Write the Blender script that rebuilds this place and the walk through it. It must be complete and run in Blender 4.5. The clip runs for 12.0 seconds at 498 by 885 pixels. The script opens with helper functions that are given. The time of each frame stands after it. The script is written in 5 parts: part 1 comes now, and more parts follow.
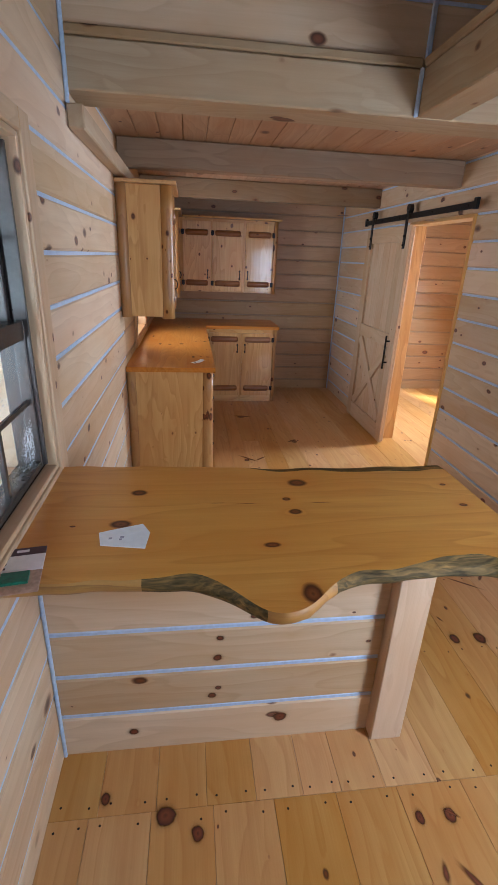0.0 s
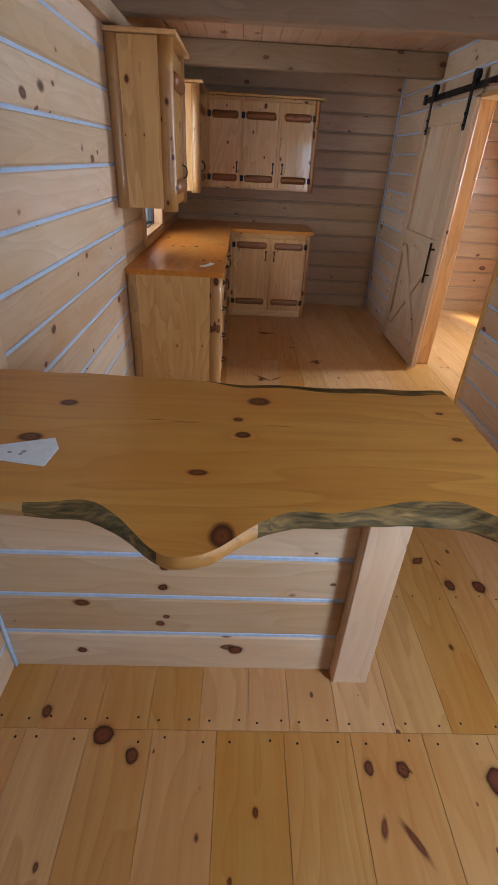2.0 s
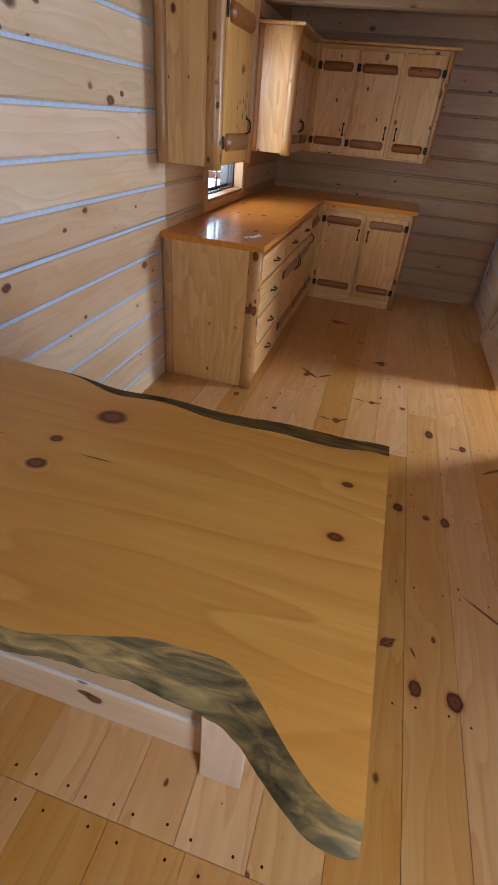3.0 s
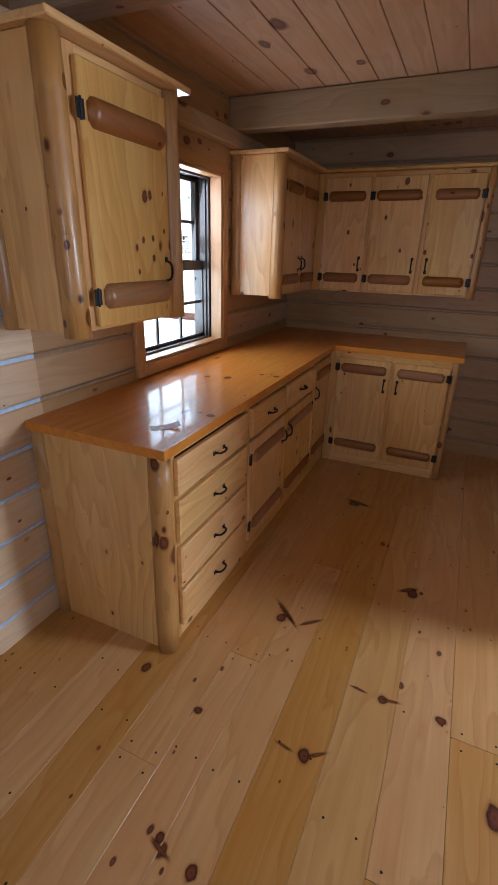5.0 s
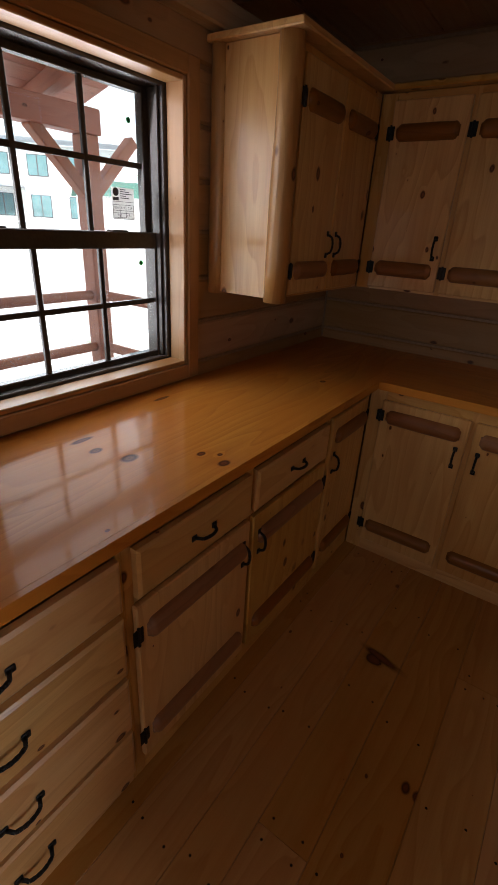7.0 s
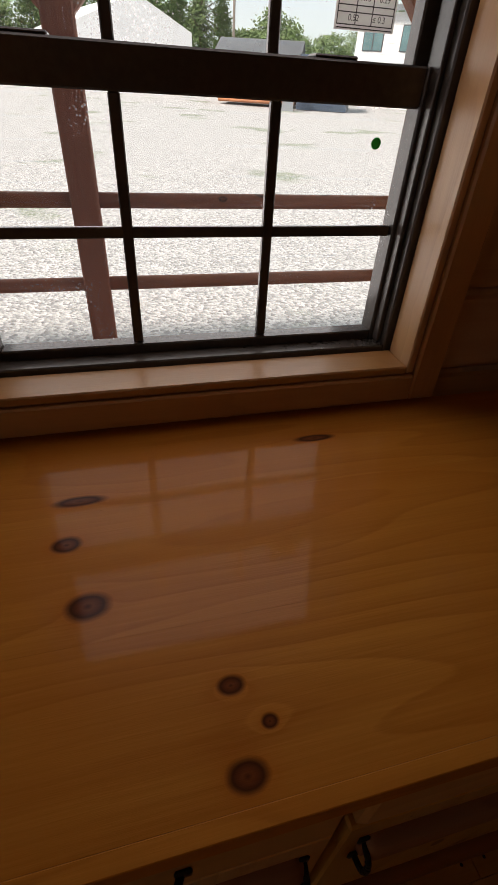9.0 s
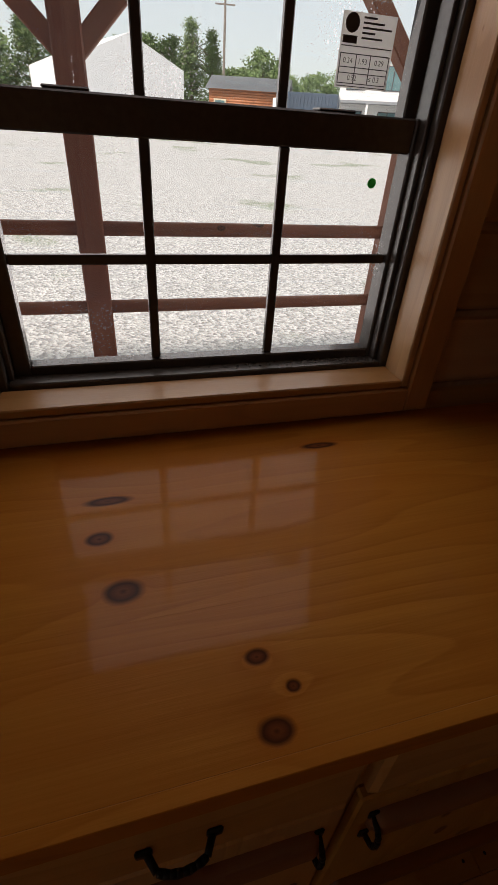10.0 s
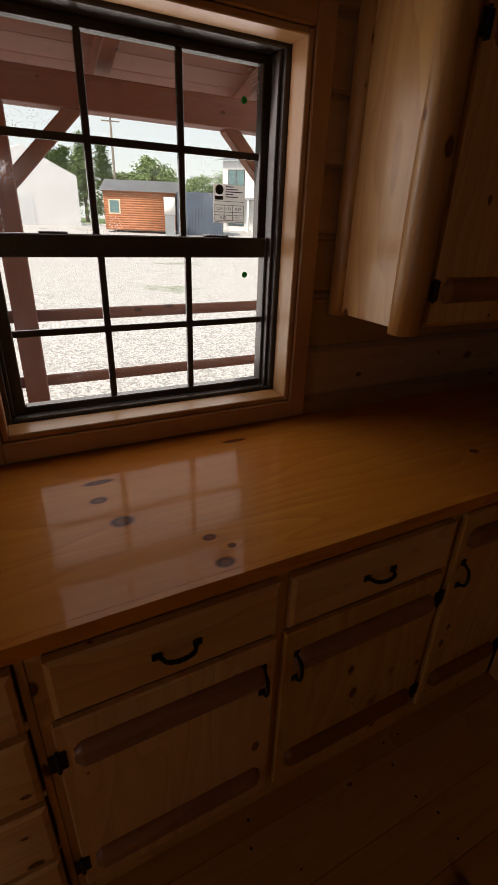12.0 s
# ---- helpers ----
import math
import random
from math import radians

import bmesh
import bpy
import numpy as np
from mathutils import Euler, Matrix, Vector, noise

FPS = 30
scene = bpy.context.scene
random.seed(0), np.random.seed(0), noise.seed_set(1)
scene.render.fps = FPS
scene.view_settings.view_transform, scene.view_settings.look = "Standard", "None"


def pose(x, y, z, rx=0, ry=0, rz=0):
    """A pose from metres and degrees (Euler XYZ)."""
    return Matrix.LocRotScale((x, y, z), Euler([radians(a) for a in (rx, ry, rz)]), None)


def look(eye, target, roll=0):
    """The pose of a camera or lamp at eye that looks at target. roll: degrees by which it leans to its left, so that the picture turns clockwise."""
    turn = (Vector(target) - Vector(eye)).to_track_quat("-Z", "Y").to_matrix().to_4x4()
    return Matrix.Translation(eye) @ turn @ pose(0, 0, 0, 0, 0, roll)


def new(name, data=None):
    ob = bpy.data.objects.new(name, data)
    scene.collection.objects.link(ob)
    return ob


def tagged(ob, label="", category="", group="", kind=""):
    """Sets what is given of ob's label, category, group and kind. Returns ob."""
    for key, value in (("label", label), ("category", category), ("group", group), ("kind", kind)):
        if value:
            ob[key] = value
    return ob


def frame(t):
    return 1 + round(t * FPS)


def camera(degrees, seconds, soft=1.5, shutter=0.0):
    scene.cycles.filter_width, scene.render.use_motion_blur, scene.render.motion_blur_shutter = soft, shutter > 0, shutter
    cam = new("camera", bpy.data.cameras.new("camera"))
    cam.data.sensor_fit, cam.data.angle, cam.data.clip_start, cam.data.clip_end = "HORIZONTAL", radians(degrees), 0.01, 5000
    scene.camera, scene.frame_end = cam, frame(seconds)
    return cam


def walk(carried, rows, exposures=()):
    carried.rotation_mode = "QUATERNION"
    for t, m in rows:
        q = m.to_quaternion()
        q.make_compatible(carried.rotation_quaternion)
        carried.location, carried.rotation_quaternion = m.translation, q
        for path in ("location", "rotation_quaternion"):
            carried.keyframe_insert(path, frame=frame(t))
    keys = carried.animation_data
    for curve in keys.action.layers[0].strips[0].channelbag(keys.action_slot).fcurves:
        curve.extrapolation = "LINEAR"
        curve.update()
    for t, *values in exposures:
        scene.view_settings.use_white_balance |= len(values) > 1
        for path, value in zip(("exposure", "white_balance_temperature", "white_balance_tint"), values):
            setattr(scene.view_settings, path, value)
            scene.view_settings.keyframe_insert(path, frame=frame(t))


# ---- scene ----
cam = camera(56.8, 12.0, soft=1.1)
PATH = [
    (0, (0.458, 1.169, 1.676), (0.708, 3.009, 0.931), 2.4),
    (0.5, (0.489, 1.151, 1.674), (0.672, 2.974, 0.872), 2.2),
    (1, (0.521, 1.148, 1.677), (0.689, 2.961, 0.85), 1.8),
    (1.5, (0.587, 1.164, 1.654), (0.734, 2.946, 0.757), 1.9),
    (2, (0.747, 1.361, 1.561), (0.811, 3.062, 0.511), 3.1),
    (2.5, (0.989, 1.643, 1.511), (0.891, 3.239, 0.309), 5.1),
    (3, (1.285, 1.809, 1.52), (0.915, 3.398, 0.363), 5.6),
    (3.5, (1.495, 2.116, 1.573), (1.027, 3.766, 0.543), 4.8),
    (3.7, (1.511, 2.314, 1.566), (1.013, 3.974, 0.569), 4.6),
    (5.3, (1.423, 3.546, 1.538), (0.633, 5.226, 0.794), 1.3),
    (5.5, (1.361, 3.695, 1.545), (0.555, 5.368, 0.802), 1.4),
    (6, (1.281, 3.984, 1.544), (0.427, 5.631, 0.796), 1.0),
    (6.5, (1.312, 4.381, 1.54), (0.4, 5.978, 0.755), 0.9),
    (7, (1.289, 4.696, 1.524), (0.279, 6.199, 0.674), 3.4),
    (7.5, (1.047, 5.027, 1.511), (-0.127, 6.318, 0.535), 5.9),
    (7.7, (0.96, 5.129, 1.532), (-0.29, 6.293, 0.491), 6.4),
    (9.3, (0.738, 5.562, 1.423), (-0.808, 5.956, 0.217), 2.9),
    (9.5, (0.751, 5.554, 1.421), (-0.807, 5.957, 0.233), 2.8),
    (10, (0.805, 5.485, 1.455), (-0.765, 5.983, 0.321), 4.2),
    (10.5, (0.898, 5.354, 1.497), (-0.692, 5.964, 0.447), 5.3),
    (11, (0.982, 5.294, 1.516), (-0.626, 5.973, 0.54), 5.1),
    (11.5, (1.11, 5.312, 1.528), (-0.523, 6.021, 0.617), 3.9),
    (12, (1.247, 5.306, 1.522), (-0.35, 6.149, 0.662), 2.1),
]
EXPOSURES = [(0.0, 3.05, 5250, 10), (0.5, 2.68, 5200, 10), (1.5, 2.58, 5250, 10), (2.5, 2.8, 5350, 10), (3.7, 2.78, 5350, 10), (5.5, 2.15, 5400, 11), (6.5, 1.4, 5800, 15), (7.5, 1.42, 6900, 20), (9.5, 0.1, 7200, 24), (10.5, 0.14, 7200, 24), (12.0, 0.35, 7500, 24)]
walk(cam, [(t, look(eye, target, roll)) for t, eye, target, roll in PATH], EXPOSURES)

# ---- world, sun and large lights ----
world = bpy.data.worlds.new("overcast_sky")
scene.world = world
world.use_nodes = True
wn, wl = world.node_tree.nodes, world.node_tree.links
sky = wn.new("ShaderNodeTexSky")
sky.sky_type = "NISHITA"
sky.sun_disc = False
sky.sun_elevation, sky.sun_rotation = radians(48), radians(150)
sky.air_density, sky.dust_density, sky.ozone_density = 1.0, 1.2, 1.0
# an even layer of bright cloud hides most of the blue
cloud = wn.new("ShaderNodeMix")
cloud.data_type = "RGBA"
cloud.inputs[0].default_value = 0.75
wl.new(sky.outputs["Color"], cloud.inputs[6])
cloud.inputs[7].default_value = (5.0, 5.75, 5.9, 1)
wl.new(cloud.outputs[2], wn["Background"].inputs["Color"])
wn["Background"].inputs["Strength"].default_value = 0.15

sun = new("sun", bpy.data.lights.new("sun", "SUN"))
sun.data.energy, sun.data.angle, sun.data.color = 4.2, radians(9), (1.0, 0.95, 0.88)
sun.matrix_world = pose(0, 0, 30, 42, 0, 30)


def window_light(name, m, width, height, watts, color):
    """Area lamp for sky light at a window; the rear one is only added fill."""
    ob = new(name, bpy.data.lights.new(name, "AREA"))
    ob.data.shape, ob.data.size, ob.data.size_y = "RECTANGLE", width, height
    ob.data.energy, ob.data.color = watts, color
    ob.matrix_world = m
    return ob


SKYLIGHT = (0.88, 0.94, 1.0)
# unseen fill added at the rear; the south wall has no window
window_light("rear_fill_light", look((1.1, -2.42, 2.2), (0.9, 2.0, 0.3)), 2.0, 1.6, 0.9, SKYLIGHT)
window_light("east_window_light", look((2.355, 1.25, 1.35), (0.3, 3.9, 0.8)), 0.75, 1.0, 8.8, SKYLIGHT)
window_light("bath_window_light", look((4.27, 5.60, 1.55), (1.6, 4.6, 0.0)), 0.56, 0.80, 14, (0.90, 0.95, 1.0))
window_light("kitchen_window_light", look((-0.205, 5.67, 1.475), (1.0, 5.67, 1.2)), 0.76, 0.9, 2.7, (0.97, 0.98, 1.0))


# ---- materials ----
def material(name):
    mat = bpy.data.materials.new(name)
    mat.use_nodes = True
    return mat, mat.node_tree.nodes, mat.node_tree.links, mat.node_tree.nodes["Principled BSDF"]


def math_node(n, l, op, a, b=None, c=None, clamp=False):
    node = n.new("ShaderNodeMath")
    node.operation, node.use_clamp = op, clamp
    for i, v in enumerate((a, b, c)):
        if v is None:
            continue
        if isinstance(v, (int, float)):
            node.inputs[i].default_value = v
        else:
            l.new(v, node.inputs[i])
    return node.outputs[0]


def ramp(n, l, fac, stops, mode="LINEAR"):
    node = n.new("ShaderNodeValToRGB")
    node.color_ramp.interpolation = mode
    e = node.color_ramp.elements
    while len(e) < len(stops):
        e.new(0.5)
    for el, (at, col) in zip(e, stops):
        el.position = at
        el.color = (*col, 1) if len(col) == 3 else col
    l.new(fac, node.inputs[0])
    return node.outputs[0]


def mix(n, l, fac, a, b, mode="MIX"):
    node = n.new("ShaderNodeMix")
    node.data_type, node.blend_type = "RGBA", mode
    for sock, v in ((node.inputs[0], fac), (node.inputs[6], a), (node.inputs[7], b)):
        if isinstance(v, (int, float)):
            sock.default_value = v
        elif isinstance(v, tuple):
            sock.default_value = (*v, 1)
        else:
            l.new(v, sock)
    return node.outputs[2]


def pine(name, light, dark, axis="X", rough=0.42, coat=0.0, film=0.10, gloss=0.5, film_ior=1.5, knots=1.0, grain=1.0, vary=0.16, big_knots=(), often=1.0, glow=0.30):
    """Pine with growth rings, knots and slight tone changes from board to board; axis: the way of the grain."""
    mat, n, l, bsdf = material(name)
    tex = n.new("ShaderNodeTexCoord")
    info = n.new("ShaderNodeObjectInfo")
    rnd = info.outputs["Random"]
    shift = n.new("ShaderNodeVectorMath")
    shift.operation = "MULTIPLY_ADD"
    comb = n.new("ShaderNodeCombineXYZ")
    for k, f in enumerate((37.0, 23.0, 51.0)):
        l.new(math_node(n, l, "MULTIPLY", rnd, f), comb.inputs[k])
    add = n.new("ShaderNodeVectorMath")
    l.new(tex.outputs["Object"], add.inputs[0])
    l.new(comb.outputs[0], add.inputs[1])
    sep = n.new("ShaderNodeSeparateXYZ")
    l.new(add.outputs[0], sep.inputs[0])
    order = {"X": (0, 1, 2), "Y": (1, 0, 2), "Z": (2, 0, 1)}[axis]
    a, b, c = (sep.outputs[k] for k in order)

    def coords(sa, sb, sc):
        node = n.new("ShaderNodeCombineXYZ")
        for k, (v, f) in enumerate(((a, sa), (b, sb), (c, sc))):
            l.new(math_node(n, l, "MULTIPLY", v, f), node.inputs[k])
        return node.outputs[0]

    # scattered knots, in loose groups
    vor = n.new("ShaderNodeTexVoronoi")
    vor.inputs["Scale"].default_value = 1.0
    vor.inputs["Randomness"].default_value = 1.0
    wob = n.new("ShaderNodeTexNoise")
    wob.inputs["Scale"].default_value, wob.inputs["Detail"].default_value = 1.2, 4.0
    l.new(coords(9, 20, 20), wob.inputs["Vector"])
    kc = n.new("ShaderNodeVectorMath")
    kc.operation = "MULTIPLY_ADD"
    l.new(wob.outputs["Color"], kc.inputs[0])
    kc.inputs[1].default_value = (0.15, 0.15, 0.15)
    l.new(coords(5.6 * often, 9.0 * often, 9.0 * often), kc.inputs[2])
    l.new(kc.outputs[0], vor.inputs["Vector"])
    size = n.new("ShaderNodeSeparateColor")
    l.new(vor.outputs["Color"], size.inputs[0])
    # some seeds carry no knot at all, the others differ in size
    crowd = n.new("ShaderNodeTexNoise")
    crowd.inputs["Scale"].default_value = 1.0
    l.new(coords(2.4, 2.4, 2.4), crowd.inputs["Vector"])
    many = math_node(n, l, "MULTIPLY", math_node(n, l, "SUBTRACT", crowd.outputs["Fac"], 0.36, clamp=True), 4.2)
    radius = math_node(n, l, "MULTIPLY", math_node(n, l, "MULTIPLY", math_node(n, l, "SUBTRACT", size.outputs[0], 0.22, clamp=True), many), 0.42 * knots)
    d = math_node(n, l, "DIVIDE", vor.outputs["Distance"], math_node(n, l, "ADD", radius, 0.0001))
    for kx, ky, rx, ry in big_knots:
        u = math_node(n, l, "DIVIDE", math_node(n, l, "SUBTRACT", sep_raw(n, l, tex, order[0]), kx), rx)
        v = math_node(n, l, "DIVIDE", math_node(n, l, "SUBTRACT", sep_raw(n, l, tex, order[1]), ky), ry)
        w = math_node(n, l, "ADD", math_node(n, l, "MULTIPLY", u, u), math_node(n, l, "MULTIPLY", v, v))
        wn_ = math_node(n, l, "MULTIPLY_ADD", wob.outputs["Fac"], 0.5, -0.25)
        d = math_node(n, l, "MINIMUM", d, math_node(n, l, "ADD", math_node(n, l, "SQRT", w), wn_))
    halo = math_node(n, l, "DIVIDE", 1.0, math_node(n, l, "ADD", math_node(n, l, "MULTIPLY", d, d), 0.6))

    # growth rings: long soft bands that bend round the knots
    bend = n.new("ShaderNodeTexNoise")
    bend.inputs["Scale"].default_value = 1.0
    bend.inputs["Detail"].default_value = 2.0
    l.new(coords(0.9, 5.0, 5.0), bend.inputs["Vector"])
    ring = math_node(n, l, "ADD", math_node(n, l, "MULTIPLY", bend.outputs["Fac"], 9.0), math_node(n, l, "MULTIPLY", math_node(n, l, "ADD", b, c), 9.0))
    ring = math_node(n, l, "ADD", ring, math_node(n, l, "MULTIPLY", halo, 0.8))
    saw = math_node(n, l, "FRACT", ring)
    band = ramp(n, l, saw, [(0.0, (0, 0, 0)), (0.7, (0.55, 0.55, 0.55)), (0.92, (1, 1, 1)), (1.0, (0, 0, 0))], "EASE")
    fine = n.new("ShaderNodeTexNoise")
    fine.inputs["Scale"].default_value = 1.0
    fine.inputs["Detail"].default_value = 6.0
    fine.inputs["Roughness"].default_value = 0.6
    l.new(coords(7, 230, 230), fine.inputs["Vector"])
    patch = n.new("ShaderNodeTexNoise")
    patch.inputs["Scale"].default_value = 1.0
    patch.inputs["Detail"].default_value = 3.0
    l.new(coords(1.6, 4.5, 4.5), patch.inputs["Vector"])
    streak = n.new("ShaderNodeTexNoise")
    streak.inputs["Scale"].default_value, streak.inputs["Detail"].default_value = 1.0, 3.0
    l.new(coords(1.3, 46, 46), streak.inputs["Vector"])
    band = math_node(n, l, "ADD", band, math_node(n, l, "MULTIPLY", math_node(n, l, "SUBTRACT", streak.outputs["Fac"], 0.47), 1.9))
    mask = math_node(n, l, "ADD", math_node(n, l, "MULTIPLY", band, 0.42 * grain), math_node(n, l, "MULTIPLY", math_node(n, l, "SUBTRACT", fine.outputs["Fac"], 0.4), 0.55 * grain), clamp=True)
    col = mix(n, l, mask, light, dark)
    warm = tuple(min(1.0, v * f) for v, f in zip(light, (0.86, 0.70, 0.52)))
    col = mix(n, l, math_node(n, l, "MULTIPLY", math_node(n, l, "SUBTRACT", patch.outputs["Fac"], 0.40, clamp=True), 2.2), col, warm)
    col = mix(n, l, math_node(n, l, "MULTIPLY", halo, glow, clamp=True), col, tuple(v * f for v, f in zip(light, (0.80, 0.52, 0.30))))
    # the knot itself: red-brown heart in a near-black ring
    heart = ramp(n, l, math_node(n, l, "MULTIPLY", d, 0.5), [(0.0, (0.90, 0.90, 0.90)), (0.36, (0.97, 0.97, 0.97)), (0.47, (0.72, 0.72, 0.72)), (0.60, (0, 0, 0))])
    kcol = ramp(n, l, d, [(0.0, (0.06, 0.016, 0.007)), (0.22, (0.17, 0.046, 0.016)), (0.50, (0.12, 0.032, 0.012)), (0.78, (0.05, 0.015, 0.007)), (1.0, (0.16, 0.055, 0.018))])
    col = mix(n, l, heart, col, kcol)
    tone = math_node(n, l, "ADD", math_node(n, l, "MULTIPLY", rnd, vary * 2), 1.0 - vary)
    hsv = n.new("ShaderNodeHueSaturation")
    l.new(math_node(n, l, "MULTIPLY_ADD", math_node(n, l, "FRACT", math_node(n, l, "MULTIPLY", rnd, 17.0)), -0.05 * vary, 0.5 + 0.025 * vary), hsv.inputs["Hue"])
    l.new(tone, hsv.inputs["Value"])
    l.new(math_node(n, l, "MULTIPLY_ADD", rnd, -1.5 * vary, 1.0 + 0.75 * vary), hsv.inputs["Saturation"])
    l.new(col, hsv.inputs["Color"])
    l.new(hsv.outputs[0], bsdf.inputs["Base Color"])
    l.new(math_node(n, l, "MULTIPLY_ADD", patch.outputs["Fac"], 0.22, rough - 0.11), bsdf.inputs["Roughness"])
    if coat:
        l.new(math_node(n, l, "MULTIPLY_ADD", heart, -0.2 * coat, coat), bsdf.inputs["Coat Weight"])
        l.new(math_node(n, l, "MULTIPLY_ADD", heart, -0.5 * gloss, gloss), bsdf.inputs["Specular IOR Level"])
    bsdf.inputs["Coat Roughness"].default_value, bsdf.inputs["Coat IOR"].default_value = film, film_ior
    bump = n.new("ShaderNodeBump")
    bump.inputs["Strength"].default_value = 0.22
    bump.inputs["Distance"].default_value = 0.004
    l.new(math_node(n, l, "ADD", math_node(n, l, "MULTIPLY", fine.outputs["Fac"], 0.5), math_node(n, l, "MULTIPLY", heart, -0.5)), bump.inputs["Height"])
    l.new(bump.outputs[0], bsdf.inputs["Normal"])
    return mat


def sep_raw(n, l, tex, k):
    node = n.new("ShaderNodeSeparateXYZ")
    l.new(tex.outputs["Object"], node.inputs[0])
    return node.outputs[k]


def plain(name, color, rough=0.5, metal=0.0, noise_scale=30.0, amount=0.25, bump=0.1):
    mat, n, l, bsdf = material(name)
    tex = n.new("ShaderNodeTexCoord")
    noi = n.new("ShaderNodeTexNoise")
    noi.inputs["Scale"].default_value = noise_scale
    noi.inputs["Detail"].default_value = 5.0
    l.new(tex.outputs["Object"], noi.inputs["Vector"])
    lo, hi = tuple(v * (1 - amount) for v in color), tuple(min(1, v * (1 + amount)) for v in color)
    l.new(ramp(n, l, noi.outputs["Fac"], [(0.3, lo), (0.7, hi)]), bsdf.inputs["Base Color"])
    bsdf.inputs["Roughness"].default_value, bsdf.inputs["Metallic"].default_value = rough, metal
    if bump:
        b = n.new("ShaderNodeBump")
        b.inputs["Strength"].default_value, b.inputs["Distance"].default_value = bump, 0.003
        l.new(noi.outputs["Fac"], b.inputs["Height"])
        l.new(b.outputs[0], bsdf.inputs["Normal"])
    return mat


def glass_material():
    """Thin clear glass with a faint gloss and dried water specks."""
    mat, n, l, bsdf = material("window_glass")
    clear, gloss, spots = n.new("ShaderNodeBsdfTransparent"), n.new("ShaderNodeBsdfGlossy"), n.new("ShaderNodeBsdfTranslucent")
    clear.inputs["Color"].default_value = (0.95, 0.98, 0.97, 1)
    gloss.inputs["Roughness"].default_value = 0.01
    spots.inputs["Color"].default_value = (0.75, 0.75, 0.75, 1)
    one = n.new("ShaderNodeMixShader")
    one.inputs[0].default_value = 0.035
    l.new(clear.outputs[0], one.inputs[1])
    l.new(gloss.outputs[0], one.inputs[2])
    tex = n.new("ShaderNodeTexCoord")
    v = n.new("ShaderNodeTexVoronoi")
    v.inputs["Scale"].default_value = 150.0
    l.new(tex.outputs["Object"], v.inputs["Vector"])
    big = n.new("ShaderNodeTexNoise")
    big.inputs["Scale"].default_value, big.inputs["Detail"].default_value = 5.0, 4.0
    l.new(tex.outputs["Object"], big.inputs["Vector"])
    thr = math_node(n, l, "MULTIPLY", math_node(n, l, "SUBTRACT", big.outputs["Fac"], 0.50, clamp=True), 1.9)
    dots = math_node(n, l, "LESS_THAN", v.outputs["Distance"], thr)
    two = n.new("ShaderNodeMixShader")
    l.new(math_node(n, l, "MULTIPLY_ADD", dots, 0.30, 0.008), two.inputs[0])
    l.new(one.outputs[0], two.inputs[1])
    l.new(spots.outputs[0], two.inputs[2])
    l.new(two.outputs[0], n["Material Output"].inputs["Surface"])
    return mat


PALE, PALE_DARK = (0.64, 0.45, 0.26), (0.47, 0.28, 0.13)
HONEY, HONEY_DARK = (0.68, 0.345, 0.068), (0.44, 0.175, 0.024)
LOG = pine("log_pine", (0.66, 0.50, 0.33), (0.48, 0.32, 0.185), "X", rough=0.45, knots=0.80, grain=0.9, often=1.25)
PLANK = pine("floor_pine", (0.57, 0.325, 0.118), (0.41, 0.185, 0.048), "X", rough=0.34, knots=0.45, grain=1.15, vary=0.12, often=1.5)
BEAM = pine("beam_pine", (0.47, 0.36, 0.225), (0.33, 0.225, 0.125), "X", rough=0.55, knots=0.9)
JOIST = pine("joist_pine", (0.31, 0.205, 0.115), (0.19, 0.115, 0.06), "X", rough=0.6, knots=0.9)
# the kitchen's dimmer light on the same logs, darkened into the colour
LOG_SHADED = pine("shaded_log_pine", (0.44, 0.275, 0.14), (0.30, 0.17, 0.078), "X", rough=0.45, knots=0.66, grain=0.9, often=1.25)
PALE_Z = pine("pale_casing_z", (0.62, 0.46, 0.29), (0.47, 0.31, 0.17), "Z", rough=0.42, knots=0.5, often=1.5, vary=0.06)
PALE_Y = pine("pale_casing_y", (0.62, 0.46, 0.29), (0.47, 0.31, 0.17), "Y", rough=0.42, knots=0.5, often=1.5, vary=0.06)
# joint seal where no sky reaches it: its shade is put into the colour
CHINK_SHADED = plain("shaded_sealant", (0.30, 0.20, 0.12), 0.5, 0, 60, 0.15, 0.2)
CEIL = pine("ceiling_pine", (0.44, 0.27, 0.135), (0.28, 0.15, 0.065), "Y", rough=0.5, knots=0.9)
CAB_X = pine("cabinet_pine_x", (0.67, 0.405, 0.140), (0.50, 0.255, 0.066), "X", rough=0.33, coat=0.25, knots=0.74, grain=1.6, often=1.7, vary=0.10)
CAB_Z = pine("cabinet_pine_z", (0.67, 0.405, 0.140), (0.50, 0.255, 0.066), "Z", rough=0.33, coat=0.25, knots=0.74, grain=1.6, often=1.7, vary=0.10)
HALF_X = pine("half_log_x", (0.28, 0.115, 0.033), (0.17, 0.062, 0.017), "X", rough=0.42, coat=0.08, knots=0.6, often=1.5)
POLE = pine("pole_pine", (0.50, 0.28, 0.095), (0.33, 0.155, 0.046), "Z", rough=0.42, coat=0.15, knots=1.1, often=2.2, vary=0.05, grain=1.4)
# kitchen window casing: the shade on its room side is darkened into the colour
CASE_SHADED_Z = pine("shaded_casing_z", (0.46, 0.255, 0.105), (0.33, 0.165, 0.06), "Z", rough=0.38, coat=0.1, knots=0.5, often=1.5, vary=0.06)
CASE_SHADED_Y = pine("shaded_casing_y", (0.46, 0.255, 0.105), (0.33, 0.165, 0.06), "Y", rough=0.38, coat=0.1, knots=0.5, often=1.5, vary=0.06)
